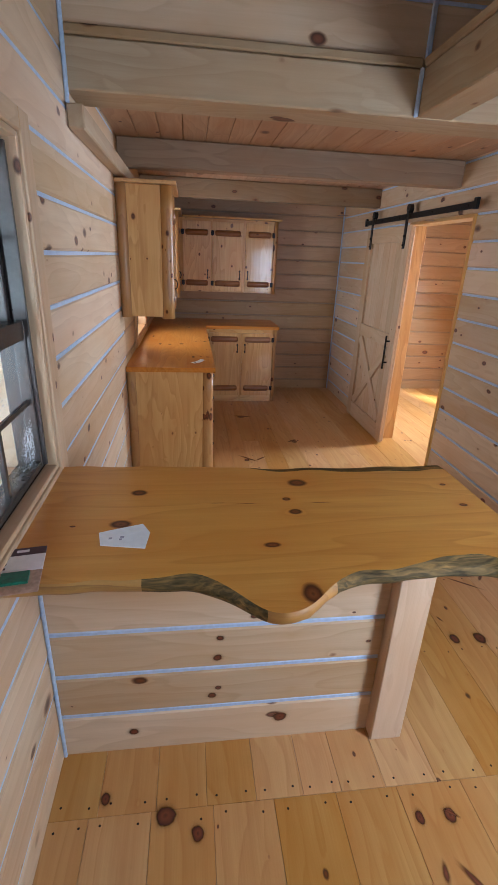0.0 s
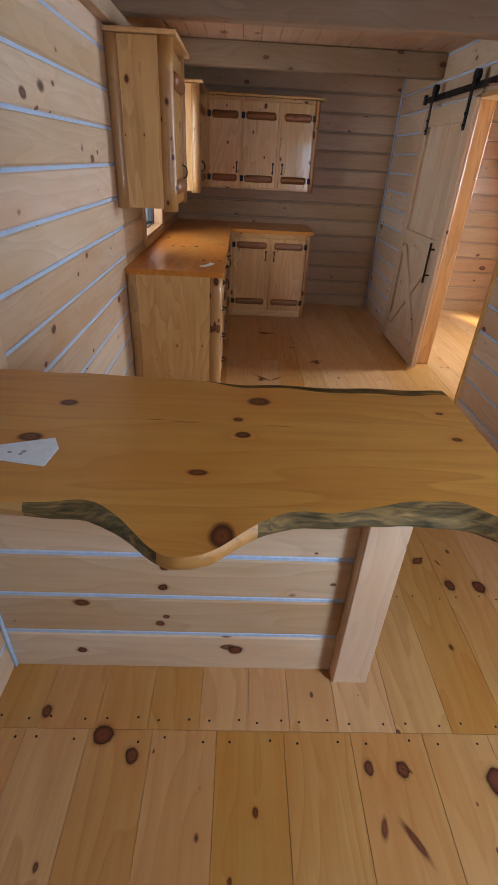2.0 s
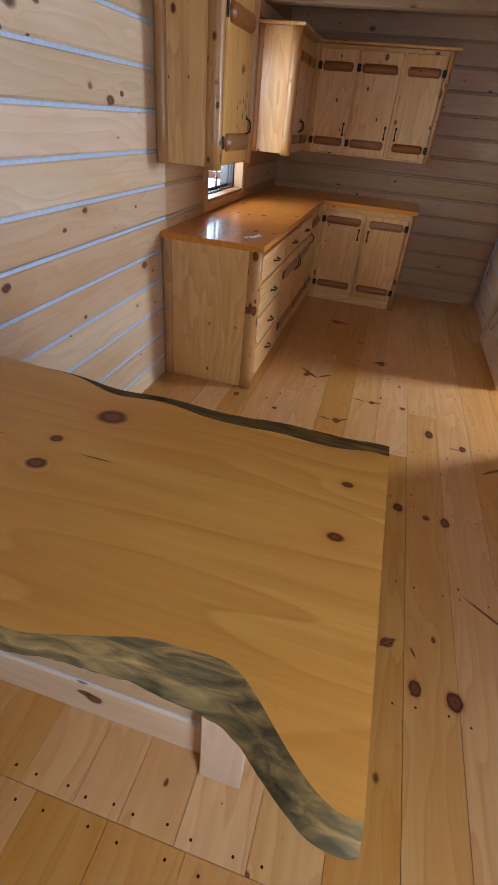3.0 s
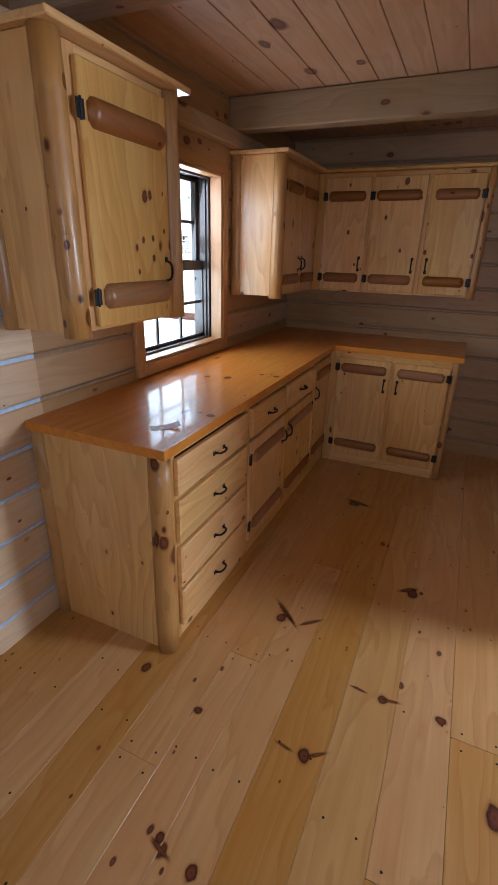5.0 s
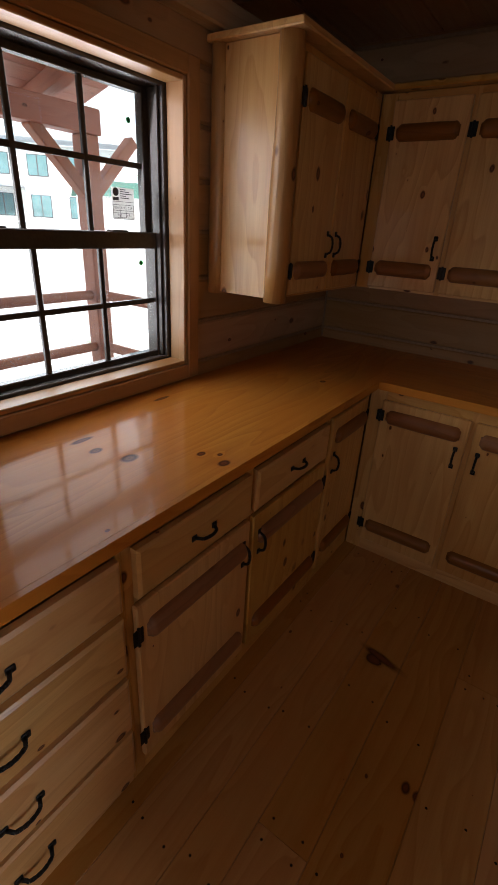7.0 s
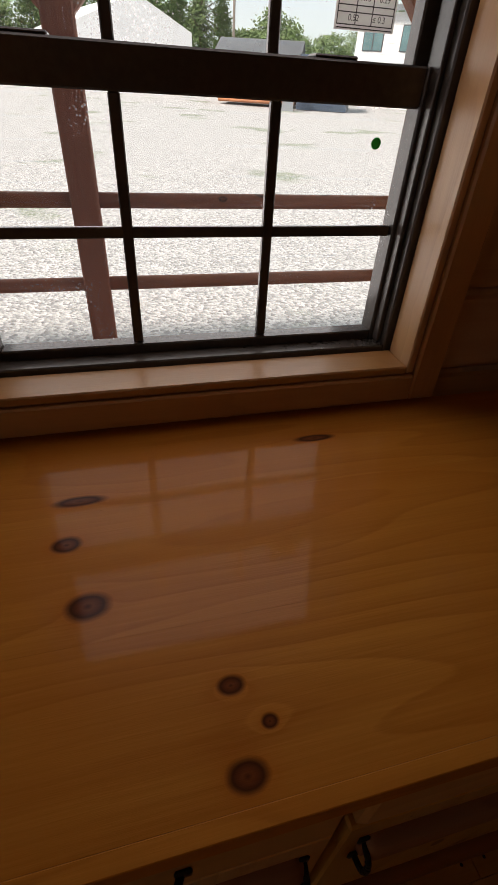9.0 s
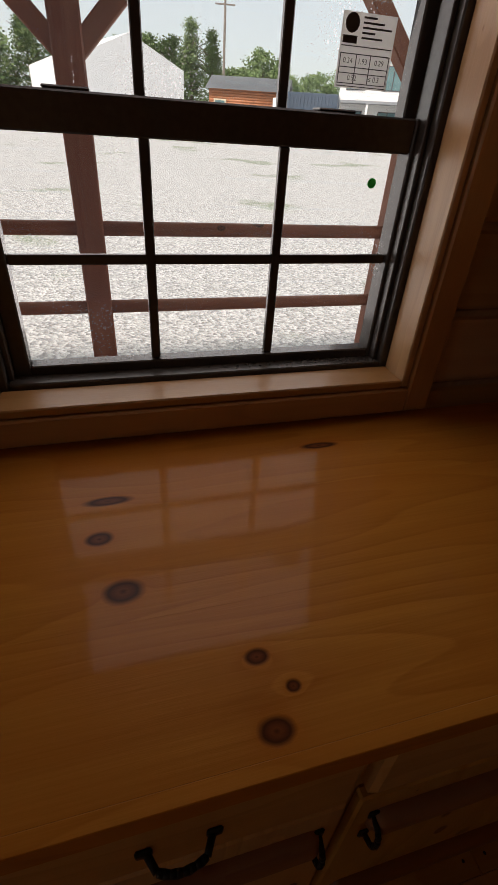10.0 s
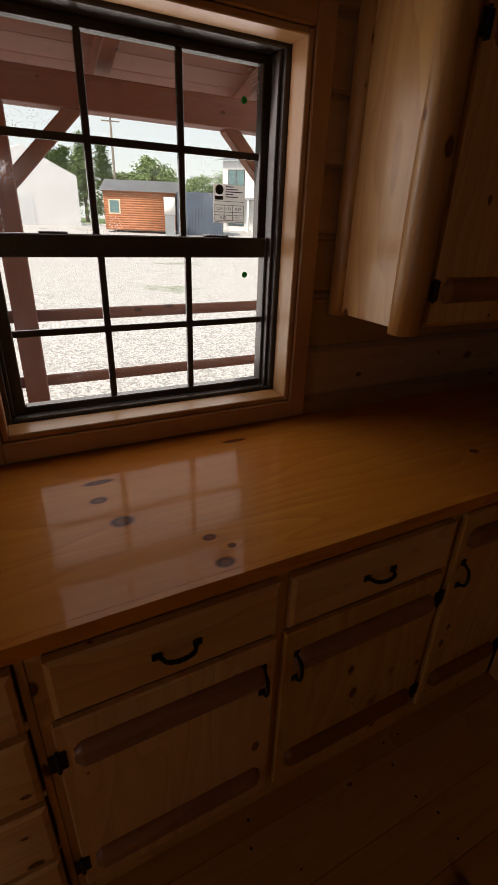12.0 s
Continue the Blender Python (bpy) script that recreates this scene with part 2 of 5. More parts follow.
TRIM = pine("trim_pine", (0.60, 0.38, 0.18), (0.45, 0.26, 0.11), "X", rough=0.4, coat=0.15, knots=0.5)
BAR_KNOTS = [(0.295, 2.488, 0.0240, 0.0176), (0.262, 2.305, 0.0288, 0.0192), (0.813, 2.535, 0.0320, 0.0240), (0.755, 2.425, 0.0128, 0.0104),
             (0.768, 2.347, 0.0192, 0.0144), (0.670, 2.180, 0.0224, 0.0112), (0.730, 1.985, 0.0240, 0.0360), (1.315, 2.36, 0.0144, 0.0096), (1.32, 2.50, 0.0112, 0.0080),
             (0.62, 2.402, 0.034, 0.0016), (0.54, 2.410, 0.022, 0.0014), (0.86, 2.398, 0.030, 0.0014)]
BAR = pine("bar_slab_pine", HONEY, HONEY_DARK, "X", rough=0.34, coat=0.7, film=0.10, gloss=0.25, film_ior=1.4, knots=0.10, grain=1.1, vary=0.0, glow=0.8, big_knots=BAR_KNOTS)
CTR_KNOTS = [(5.456, 0.380, 0.0255, 0.0195), (5.425, 0.275, 0.0195, 0.0135), (5.608, 0.512, 0.0150, 0.0105), (5.640, 0.556, 0.0090, 0.0075), (5.606, 0.598, 0.0195, 0.0150),
             (5.44, 0.19, 0.0375, 0.0105), (5.86, 0.10, 0.0375, 0.0090), (4.873, 0.483, 0.030, 0.012), (4.892, 0.543, 0.010, 0.009), (4.878, 0.598, 0.016, 0.020), (6.5, 0.45, 0.0150, 0.0120), (5.2, 0.60, 0.0060, 0.0045)]
COUNTER = pine("counter_pine", (0.62, 0.255, 0.040), (0.41, 0.130, 0.016), "Y", rough=0.36, coat=0.42, film=0.07, gloss=0.08, film_ior=1.33, knots=0.0, grain=1.2, vary=0.0, glow=0.75, big_knots=CTR_KNOTS)


def live_edge():
    """Wane of the slab: honey sapwood with olive and near-black streaks of inner bark along it."""
    mat, n, l, bsdf = material("live_edge_bark")
    tex = n.new("ShaderNodeTexCoord")
    mp = n.new("ShaderNodeMapping")
    mp.inputs["Scale"].default_value = (11, 70, 90)
    l.new(tex.outputs["Object"], mp.inputs["Vector"])
    a = n.new("ShaderNodeTexNoise")
    a.inputs["Scale"].default_value, a.inputs["Detail"].default_value, a.inputs["Distortion"].default_value = 1.0, 7.0, 0.8
    l.new(mp.outputs[0], a.inputs["Vector"])
    l.new(ramp(n, l, a.outputs["Fac"], [(0.28, (0.36, 0.205, 0.060)), (0.42, (0.21, 0.130, 0.042)), (0.55, (0.115, 0.078, 0.028)), (0.72, (0.040, 0.028, 0.012))]), bsdf.inputs["Base Color"])
    bsdf.inputs["Roughness"].default_value, bsdf.inputs["Specular IOR Level"].default_value = 0.7, 0.2
    b = n.new("ShaderNodeBump")
    b.inputs["Strength"].default_value, b.inputs["Distance"].default_value = 0.7, 0.006
    l.new(a.outputs["Fac"], b.inputs["Height"])
    l.new(b.outputs[0], bsdf.inputs["Normal"])
    return mat


COUNTER_X = pine("counter_pine_x", (0.62, 0.255, 0.040), (0.41, 0.130, 0.016), "X", rough=0.36, coat=0.42, film=0.07, gloss=0.08, film_ior=1.33, knots=0.3, grain=1.1, vary=0.0)
BARK = live_edge()
# the blue is sky reflected off the log bevels, painted into the bead's colour
CHINK_SKY = plain("sky_tinted_sealant", (0.46, 0.58, 0.76), 0.35, 0, 60, 0.10, 0.2)
IRON = plain("black_iron", (0.012, 0.011, 0.011), 0.42, 0.5, 200, 0.3, 0.3)
VINYL = plain("bronze_vinyl", (0.055, 0.046, 0.040), 0.27, 0, 80, 0.12, 0.05)
GLASS = glass_material()
PAPER = plain("white_paper", (0.80, 0.80, 0.78), 0.7, 0, 50, 0.05, 0.05)
INK = plain("dark_ink", (0.05, 0.045, 0.05), 0.6, 0, 50, 0.1, 0)
STAIN = pine("porch_stain", (0.36, 0.12, 0.06), (0.24, 0.07, 0.038), "X", rough=0.6, knots=0.5)
STAIN_Z = pine("porch_stain_z", (0.35, 0.12, 0.06), (0.23, 0.07, 0.038), "Z", rough=0.6, knots=0.5)


# ---- mesh helpers ----
def box(bm, x0, x1, y0, y1, z0, z1, bevel=0.0):
    made = bmesh.ops.create_cube(bm, size=1.0, matrix=Matrix.Translation(((x0 + x1) / 2, (y0 + y1) / 2, (z0 + z1) / 2)) @ Matrix.Diagonal((x1 - x0, y1 - y0, z1 - z0, 1)))
    if bevel:
        edges = {e for v in made["verts"] for e in v.link_edges}
        bmesh.ops.bevel(bm, geom=list(edges), offset=bevel, segments=1, affect="EDGES")
    return bm


def boxed(x0, x1, y0, y1, z0, z1, bevel=0.003):
    return box(bmesh.new(), x0, x1, y0, y1, z0, z1, bevel)


def mesh_from(bm, name, mat, smooth=False):
    me = bpy.data.meshes.new(name)
    bm.to_mesh(me)
    bm.free()
    for m in (mat if isinstance(mat, (list, tuple)) else [mat]):
        me.materials.append(m)
    if smooth:
        for p in me.polygons:
            p.use_smooth = True
    return me


def part(name, bm, mat, parent=None, label="", smooth=False):
    ob = new(name, mesh_from(bm, name, mat, smooth))
    if parent:
        ob.parent = parent
    if label:
        ob["label"] = label
    return ob


def thing(name, label, category, group="", at=(0, 0, 0), kind=""):
    ob = new(name)
    ob.empty_display_size = 0.05
    ob.location = at
    return tagged(ob, label, category, group, kind)


BOARDS = {}


def board(name, parent, mat, length, width, thick, m, bevel=0.002):
    """A plank: its length runs along its own x, its face is up."""
    key = (mat.name, round(length, 3), round(width, 3), round(thick, 3), bevel)
    if key not in BOARDS:
        BOARDS[key] = mesh_from(boxed(-length / 2, length / 2, -width / 2, width / 2, -thick, 0, bevel), name, mat)
    ob = new(name, BOARDS[key])
    ob.parent = parent
    ob.matrix_local = m
    return ob


def prism(profile, length, mat, name):
    """A bar along x with the (y, z) profile given, from 0 to length."""
    key = (mat.name, tuple((round(y, 4), round(z, 4)) for y, z in profile), round(length, 3))
    if key not in BOARDS:
        bm = bmesh.new()
        ends = [[bm.verts.new((x, y, z)) for y, z in profile] for x in (0, length)]
        k = len(profile)
        bm.faces.new(ends[0][::-1])
        bm.faces.new(ends[1])
        for i in range(k):
            bm.faces.new((ends[0][i], ends[0][(i + 1) % k], ends[1][(i + 1) % k], ends[1][i]))
        bmesh.ops.recalc_face_normals(bm, faces=bm.faces)
        BOARDS[key] = mesh_from(bm, name, mat)
    return BOARDS[key]


def rod(bm, p, q, r0, r1=None, sides=10, wobble=0.0):
    """A round bar from p to q."""
    p, q = Vector(p), Vector(q)
    turn = (q - p).to_track_quat("Z", "Y").to_matrix()
    rings = []
    steps = 1 if not wobble else 6
    for s in range(steps + 1):
        f = s / steps
        r = r0 + ((r1 if r1 is not None else r0) - r0) * f
        ring = []
        for i in range(sides):
            a = 2 * math.pi * i / sides
            rr = r * (1 + wobble * (random.random() - 0.5))
            ring.append(bm.verts.new(p + (q - p) * f + turn @ Vector((rr * math.cos(a), rr * math.sin(a), 0))))
        rings.append(ring)
    for lo, hi in zip(rings, rings[1:]):
        for i in range(sides):
            bm.faces.new((lo[i], lo[(i + 1) % sides], hi[(i + 1) % sides], hi[i]))
    bm.faces.new(rings[0][::-1])
    bm.faces.new(rings[-1])
    return bm


# ---- log walls ----
WALL_T = 0.19
PITCH = 0.1715


def log_wall(name, label, m, length, height, first, openings=(), pitch=PITCH, thick=WALL_T, tan=None):
    """Squared logs laid in courses with chamfered edges and pale sealant in the joints. The wall's own x runs along it,
    its room face lies at y = 0 and looks to -y. openings: (x0, x1, z0, z1). tan: from
    there on logs and joints take darker copies, with the kitchen's shade put into the colour."""
    wall = thing(name, label, "wall", kind="structure")
    wall.matrix_world = m
    grooves = [0.0]
    z = first
    while z < height - 0.03:
        grooves.append(z)
        z += pitch
    grooves.append(height)
    C = 0.015
    for z0, z1 in zip(grooves, grooves[1:]):
        cuts = sorted({z0, z1} | {v for o in openings for v in o[2:] if z0 + 0.004 < v < z1 - 0.004})
        for a, b in zip(cuts, cuts[1:]):
            spans = [(0.0, length)]
            for o in openings:
                if o[2] < b - 0.002 and o[3] > a + 0.002:
                    spans = [s for x0, x1 in spans for s in ((x0, min(x1, o[0])), (max(x0, o[1]), x1)) if s[1] - s[0] > 0.01]
            if tan is not None:
                spans = [s for x0, x1 in spans for s in ((x0, min(x1, tan)), (max(x0, tan), x1)) if s[1] - s[0] > 0.01]
            for x0, x1 in spans:
                lo = C if a == z0 and z0 > 0 else 0.0
                hi = C if b == z1 and z1 < height else 0.0
                profile = [(thick, a), (thick, b), (C, b)] + ([(0, b - hi)] if hi else [(0, b)]) + ([(0, a + lo)] if lo else [(0, a)]) + [(C, a)]
                if not hi:
                    profile.remove((C, b))
                if not lo:
                    profile.remove((C, a))
                profile = [(y, zz - a) for y, zz in profile]
                ob = new("log", prism(profile, x1 - x0, LOG_SHADED if tan is not None and x0 >= tan else LOG, "log"))
                ob.parent = wall
                ob.location = (x0, 0, a)
    # a bead lies in each joint; its blue is the bevels' sky reflection as colour
    for z in grooves[1:-1]:
        spans = [(0.0, length)]
        for o in openings:
            if o[2] < z < o[3]:
                spans = [s for x0, x1 in spans for s in ((x0, min(x1, o[0])), (max(x0, o[1]), x1)) if s[1] - s[0] > 0.01]
        if tan is not None:
            spans = [s for x0, x1 in spans for s in ((x0, min(x1, tan)), (max(x0, tan), x1)) if s[1] - s[0] > 0.01]
        for x0, x1 in spans:
            seal = CHINK_SHADED if tan is not None and x0 >= tan else CHINK_SKY
            ob = new("joint_seal", prism([(C - 0.001, -0.0115), (C - 0.001, 0.0095), (C - 0.010, 0.003), (C - 0.010, -0.0085)], x1 - x0, seal, "joint_seal"))
            ob.parent = wall
            ob.location = (x0, 0, z)
    return wall


FAR_Y, RIGHT_X, REAR_Y, OUT_X, ROOM_H = 7.36, 2.385, -2.5, 4.30, 3.6
W1 = (1.78, 2.66, 0.99, 1.96)
W2 = (5.24, 6.10, 0.99, 1.96)
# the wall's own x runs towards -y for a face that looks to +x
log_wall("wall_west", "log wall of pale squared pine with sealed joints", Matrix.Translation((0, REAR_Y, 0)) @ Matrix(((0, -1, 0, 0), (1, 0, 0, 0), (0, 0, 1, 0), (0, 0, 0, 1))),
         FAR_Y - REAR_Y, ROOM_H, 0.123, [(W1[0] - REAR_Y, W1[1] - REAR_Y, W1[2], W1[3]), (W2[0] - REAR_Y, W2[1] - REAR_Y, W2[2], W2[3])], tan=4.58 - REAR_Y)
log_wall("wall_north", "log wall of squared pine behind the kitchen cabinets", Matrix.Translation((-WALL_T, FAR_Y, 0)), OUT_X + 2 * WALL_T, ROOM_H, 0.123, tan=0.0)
EAST = Matrix.Translation((RIGHT_X, FAR_Y, 0)) @ Matrix(((0, 1, 0, 0), (-1, 0, 0, 0), (0, 0, 1, 0), (0, 0, 0, 1)))
DOOR = (4.415, 5.42, 2.01)
log_wall("wall_east", "log partition of pale pine with a door opening", EAST, FAR_Y - REAR_Y, ROOM_H, 0.123, [(FAR_Y - DOOR[1], FAR_Y - DOOR[0], 0.0, DOOR[2])], thick=0.13)
log_wall("wall_south", "plain log wall closing the living room", Matrix.Translation((RIGHT_X, REAR_Y, 0)) @ pose(0, 0, 0, 0, 0, 180), RIGHT_X, ROOM_H, 0.123)
BATH = Matrix.Translation((OUT_X, FAR_Y, 0)) @ Matrix(((0, 1, 0, 0), (-1, 0, 0, 0), (0, 0, 1, 0), (0, 0, 0, 1)))
log_wall("wall_bath_east", "log wall of the side room", BATH, 3.6, 2.37, 0.123, [(FAR_Y - 5.95, FAR_Y - 5.25, 1.1, 2.0)])
log_wall("wall_bath_south", "log wall closing the side room", Matrix.Translation((OUT_X, 3.76, 0)) @ pose(0, 0, 0, 0, 0, 180), OUT_X - RIGHT_X - 0.13, 2.37, 0.123)


# ---- floor ----
floor = thing("floor", "wide pine plank floor with nail heads and knots", "floor", kind="structure")
part("subfloor", boxed(-WALL_T, OUT_X + WALL_T, REAR_Y - WALL_T, FAR_Y + WALL_T, -0.10, -0.024, 0), PLANK, floor)
SEAMS_A = [0.0, 0.124, 0.32, 0.52, 0.722, 0.935, 1.15, 1.385, 1.60, 1.80, 2.01, 2.23, RIGHT_X]
SEAMS_B = [0.0, 0.15, 0.335, 0.50, 0.665, 0.826, 0.958, 1.116, 1.305, 1.49, 1.68, 1.86, 2.05, 2.26, RIGHT_X + 0.13]
NAIL_SPOTS = []


def plank_rows(seams, y0, y1, joints):
    for k, (a, b) in enumerate(zip(seams, seams[1:])):
        cuts = [y0] + [y for y in joints(k) if y0 + 0.3 < y < y1 - 0.3] + [y1]
        for c, d in zip(cuts, cuts[1:]):
            w, ln = b - a - 0.0012, d - c - 0.0012
            board("plank", floor, PLANK, ln, w, 0.022, Matrix.Translation(((a + b) / 2, (c + d) / 2, random.uniform(-0.0005, 0.0003))) @ pose(0, 0, 0, 0, 0, 90), 0.0008)
            for y in (c + 0.03, d - 0.03):
                for f in (0.2, 0.8):
                    NAIL_SPOTS.append((a + (b - a) * f, y + random.uniform(-0.008, 0.008)))
            y = c + 0.55
            while y < d - 0.3:
                for f in (0.2, 0.8):
                    NAIL_SPOTS.append((a + (b - a) * f + random.uniform(-0.01, 0.01), y + random.uniform(-0.012, 0.012)))
                y += 0.5


plank_rows(SEAMS_A, REAR_Y, 2.13, lambda k: [(-0.6, -1.2, 0.3)[k % 3]])
plank_rows(SEAMS_B, 2.13, FAR_Y, lambda k: [(4.62, 5.35, 3.3, 6.2, 4.1)[k % 5]])
plank_rows([RIGHT_X + 0.13 + v for v in (0, 0.2, 0.4, 0.59, 0.79, 0.99, 1.18, 1.38, 1.58, OUT_X - RIGHT_X - 0.13)], 3.76, FAR_Y, lambda k: [])
bm = bmesh.new()
for x, y in NAIL_SPOTS:
    if x < RIGHT_X and 0.8 < y < 7.2:
        bmesh.ops.create_circle(bm, cap_ends=True, segments=7, radius=0.0042, matrix=Matrix.Translation((x, y, 0.0012)))
tagged(part("nail_head", bm, IRON, floor), kind="stuff")

# ---- loft: beams, joists, ceiling boards ----
BEAM_Z0, BEAM_Z1, CEIL_Z = 2.235, 2.40, 2.365


def beam(name, label, x0, x1, y0, y1, z0, z1, along="x", bevel=0.006, mat=None, kind="structure"):
    ln, w = (x1 - x0, y1 - y0) if along == "x" else (y1 - y0, x1 - x0)
    ob = new(name, mesh_from(boxed(-ln / 2, ln / 2, -w / 2, w / 2, 0, z1 - z0, bevel), name, mat or BEAM))
    ob.matrix_world = pose((x0 + x1) / 2, (y0 + y1) / 2, z0, 0, 0, 0 if along == "x" else 90)
    return tagged(ob, label, "beam", kind=kind)


beam("loft_beam", "thick squared pine beam carrying the loft edge", 0.0, RIGHT_X, 3.33, 3.55, BEAM_Z0, BEAM_Z1)
beam("loft_side_beam", "squared pine beam along the loft's side edge", 1.39, 1.54, REAR_Y, 3.326, BEAM_Z0, BEAM_Z1, "y")
beam("loft_lath", "thin pine lath on top of the loft beam", 0.0, 1.385, 3.322, 3.48, BEAM_Z1 + 0.002, BEAM_Z1 + 0.035)
beam("loft_side_lath", "thin pine lath on top of the side beam", 1.385, 1.54, REAR_Y, 3.32, BEAM_Z1 + 0.002, BEAM_Z1 + 0.035, "y")
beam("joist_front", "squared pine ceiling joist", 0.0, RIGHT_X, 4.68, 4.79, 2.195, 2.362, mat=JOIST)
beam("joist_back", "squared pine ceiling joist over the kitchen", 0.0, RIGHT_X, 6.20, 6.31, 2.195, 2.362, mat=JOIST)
beam("ledger_west", "squared pine ledger along the log wall under the joists", 0.0, 0.065, 3.325, FAR_Y, 2.110, 2.193, "y")
log_wall("wall_loft", "log parapet of the loft above the beam", Matrix.Translation((0, 3.36, BEAM_Z1 + 0.037)), RIGHT_X, ROOM_H - BEAM_Z1 - 0.037, 0.19, thick=0.1)
bm = bmesh.new()
x = 0.0
while x < RIGHT_X - 0.01:
    w = min(0.142, RIGHT_X - x)
    box(bm, x + 0.001, x + w - 0.001, 3.552, FAR_Y, CEIL_Z, CEIL_Z + 0.02, 0.003)
    if x > 1.54:
        box(bm, x + 0.001, x + w - 0.001, REAR_Y, 3.328, BEAM_Z1 - 0.02, BEAM_Z1 - 0.002, 0.003)
    x += 0.142
tagged(part("ceiling", bm, CEIL), "pine board ceiling of the loft floor", "ceiling", kind="structure")
tagged(part("ceiling_bath", boxed(RIGHT_X + 0.13, OUT_X, 3.76, FAR_Y, 2.375, 2.40), CEIL), "pine board ceiling of the side room", "ceiling", kind="structure")
tagged(part("ceiling_living", boxed(-WALL_T, OUT_X + WALL_T, REAR_Y - WALL_T, FAR_Y + WALL_T, ROOM_H, ROOM_H + 0.05), CEIL), "pine board ceiling high over the living room", "ceiling", kind="structure")
for x0, x1, y0, y1, z0, z1 in ((0.001, 0.016, 3.312, 3.327, 2.19, ROOM_H), (1.374, 1.389, 3.312, 3.328, BEAM_Z0, BEAM_Z1), (RIGHT_X - 0.016, RIGHT_X - 0.001, FAR_Y - 0.012, FAR_Y - 0.001, 0, 2.36),
                               (0.001, 0.010, FAR_Y - 0.012, FAR_Y - 0.001, 0.93, 1.26), (1.40, 1.42, 3.343, 3.358, BEAM_Z1 + 0.04, ROOM_H)):
    tagged(part("corner_seal", boxed(x0, x1, y0, y1, z0, z1, 0.003), CHINK_SHADED if 0.9 < z0 < 1.0 else CHINK_SKY), "pale sealant bead in an inner corner", "trim", kind="structure")


# ---- knots that stand out singly ----
def knot_material(name, tones, fade):
    mat, n, l, bsdf = material(name)
    tex = n.new("ShaderNodeTexCoord")
    noi = n.new("ShaderNodeTexNoise")
    noi.inputs["Scale"].default_value, noi.inputs["Detail"].default_value = 1.4, 3.0
    info = n.new("ShaderNodeObjectInfo")
    sh = n.new("ShaderNodeVectorMath")
    l.new(tex.outputs["Object"], sh.inputs[0])
    l.new(math_node(n, l, "MULTIPLY", info.outputs["Random"], 40.0), sh.inputs[1])
    l.new(sh.outputs[0], noi.inputs["Vector"])
    length = n.new("ShaderNodeVectorMath")
    length.operation = "LENGTH"
    l.new(tex.outputs["Object"], length.inputs[0])
    d = math_node(n, l, "ADD", length.outputs["Value"], math_node(n, l, "MULTIPLY_ADD", noi.outputs["Fac"], 0.44, -0.22))
    l.new(ramp(n, l, d, [(at, tone) for at, tone in tones]), bsdf.inputs["Base Color"])
    l.new(ramp(n, l, d, [(at, (f, f, f)) for at, f in fade]), bsdf.inputs["Alpha"])
    bsdf.inputs["Roughness"].default_value = 0.38
    return mat


KNOT = knot_material("single_knot", [(0.0, (0.075, 0.02, 0.01)), (0.16, (0.17, 0.046, 0.018)), (0.34, (0.11, 0.028, 0.012)), (0.46, (0.040, 0.013, 0.006)), (0.56, (0.26, 0.095, 0.03)), (1.0, (0.50, 0.25, 0.09))],
                     [(0.0, 1.0), (0.44, 0.95), (0.56, 0.26), (0.72, 0.06), (0.95, 0.0)])
SPIKE = knot_material("spike_knot", [(0.0, (0.20, 0.058, 0.021)), (0.3, (0.13, 0.036, 0.014)), (0.5, (0.16, 0.048, 0.017)), (1.0, (0.42, 0.19, 0.065))],
                      [(0.0, 0.95), (0.34, 0.9), (0.58, 0.38), (0.75, 0.10), (0.92, 0.0)])
bm = bmesh.new()
bmesh.ops.create_circle(bm, cap_ends=True, segments=20, radius=1.0)
KNOT_DISC = mesh_from(bm, "knot", KNOT)
SPIKE_DISC = KNOT_DISC.copy()
SPIKE_DISC.materials[0] = SPIKE


def knot(parent, m, r, stretch=1.25):
    ob = new("knot", KNOT_DISC)
    ob.parent = parent
    ob.matrix_parent_inverse = parent.matrix_world.inverted() if parent.parent is None and parent.type == "EMPTY" else Matrix.Identity(4)
    ob.matrix_basis = m @ Matrix.Diagonal((r * 1.9, r * 1.9 * stretch, 1, 1))
    return ob


FLOOR_KNOTS = [(0.366, 2.115, 31), (0.468, 2.055, 19), (0.169, 2.181, 15), (1.19, 2.03, 13), (1.293, 2.026, 18), (1.717, 2.748, 22), (1.848, 2.742, 27), (1.578, 1.99, 38),
               (1.641, 3.649, 23), (1.864, 3.621, 21), (1.774, 3.623, 14), (1.555, 3.669, 20), (1.365, 3.428, 13), (1.466, 3.438, 16), (1.811, 4.408, 24), (1.441, 4.664, 17), (1.645, 4.667, 18), (1.242, 4.339, 18),
               (1.067, 3.911, 16), (0.944, 3.942, 14), (1.483, 3.967, 14), (1.468, 2.882, 23), (1.403, 2.853, 13), (1.365, 2.879, 12), (1.618, 2.891, 20), (2.002, 4.321, 18), (0.842, 4.33, 15), (1.474, 5.328, 24), (1.018, 6.077, 30), (0.952, 4.891, 20), (0.563, 4.402, 16)]
for x, y, mm in FLOOR_KNOTS:
    knot(floor, Matrix.Translation((x, y, 0.0014)), mm / 1000, random.uniform(0.9, 1.7))

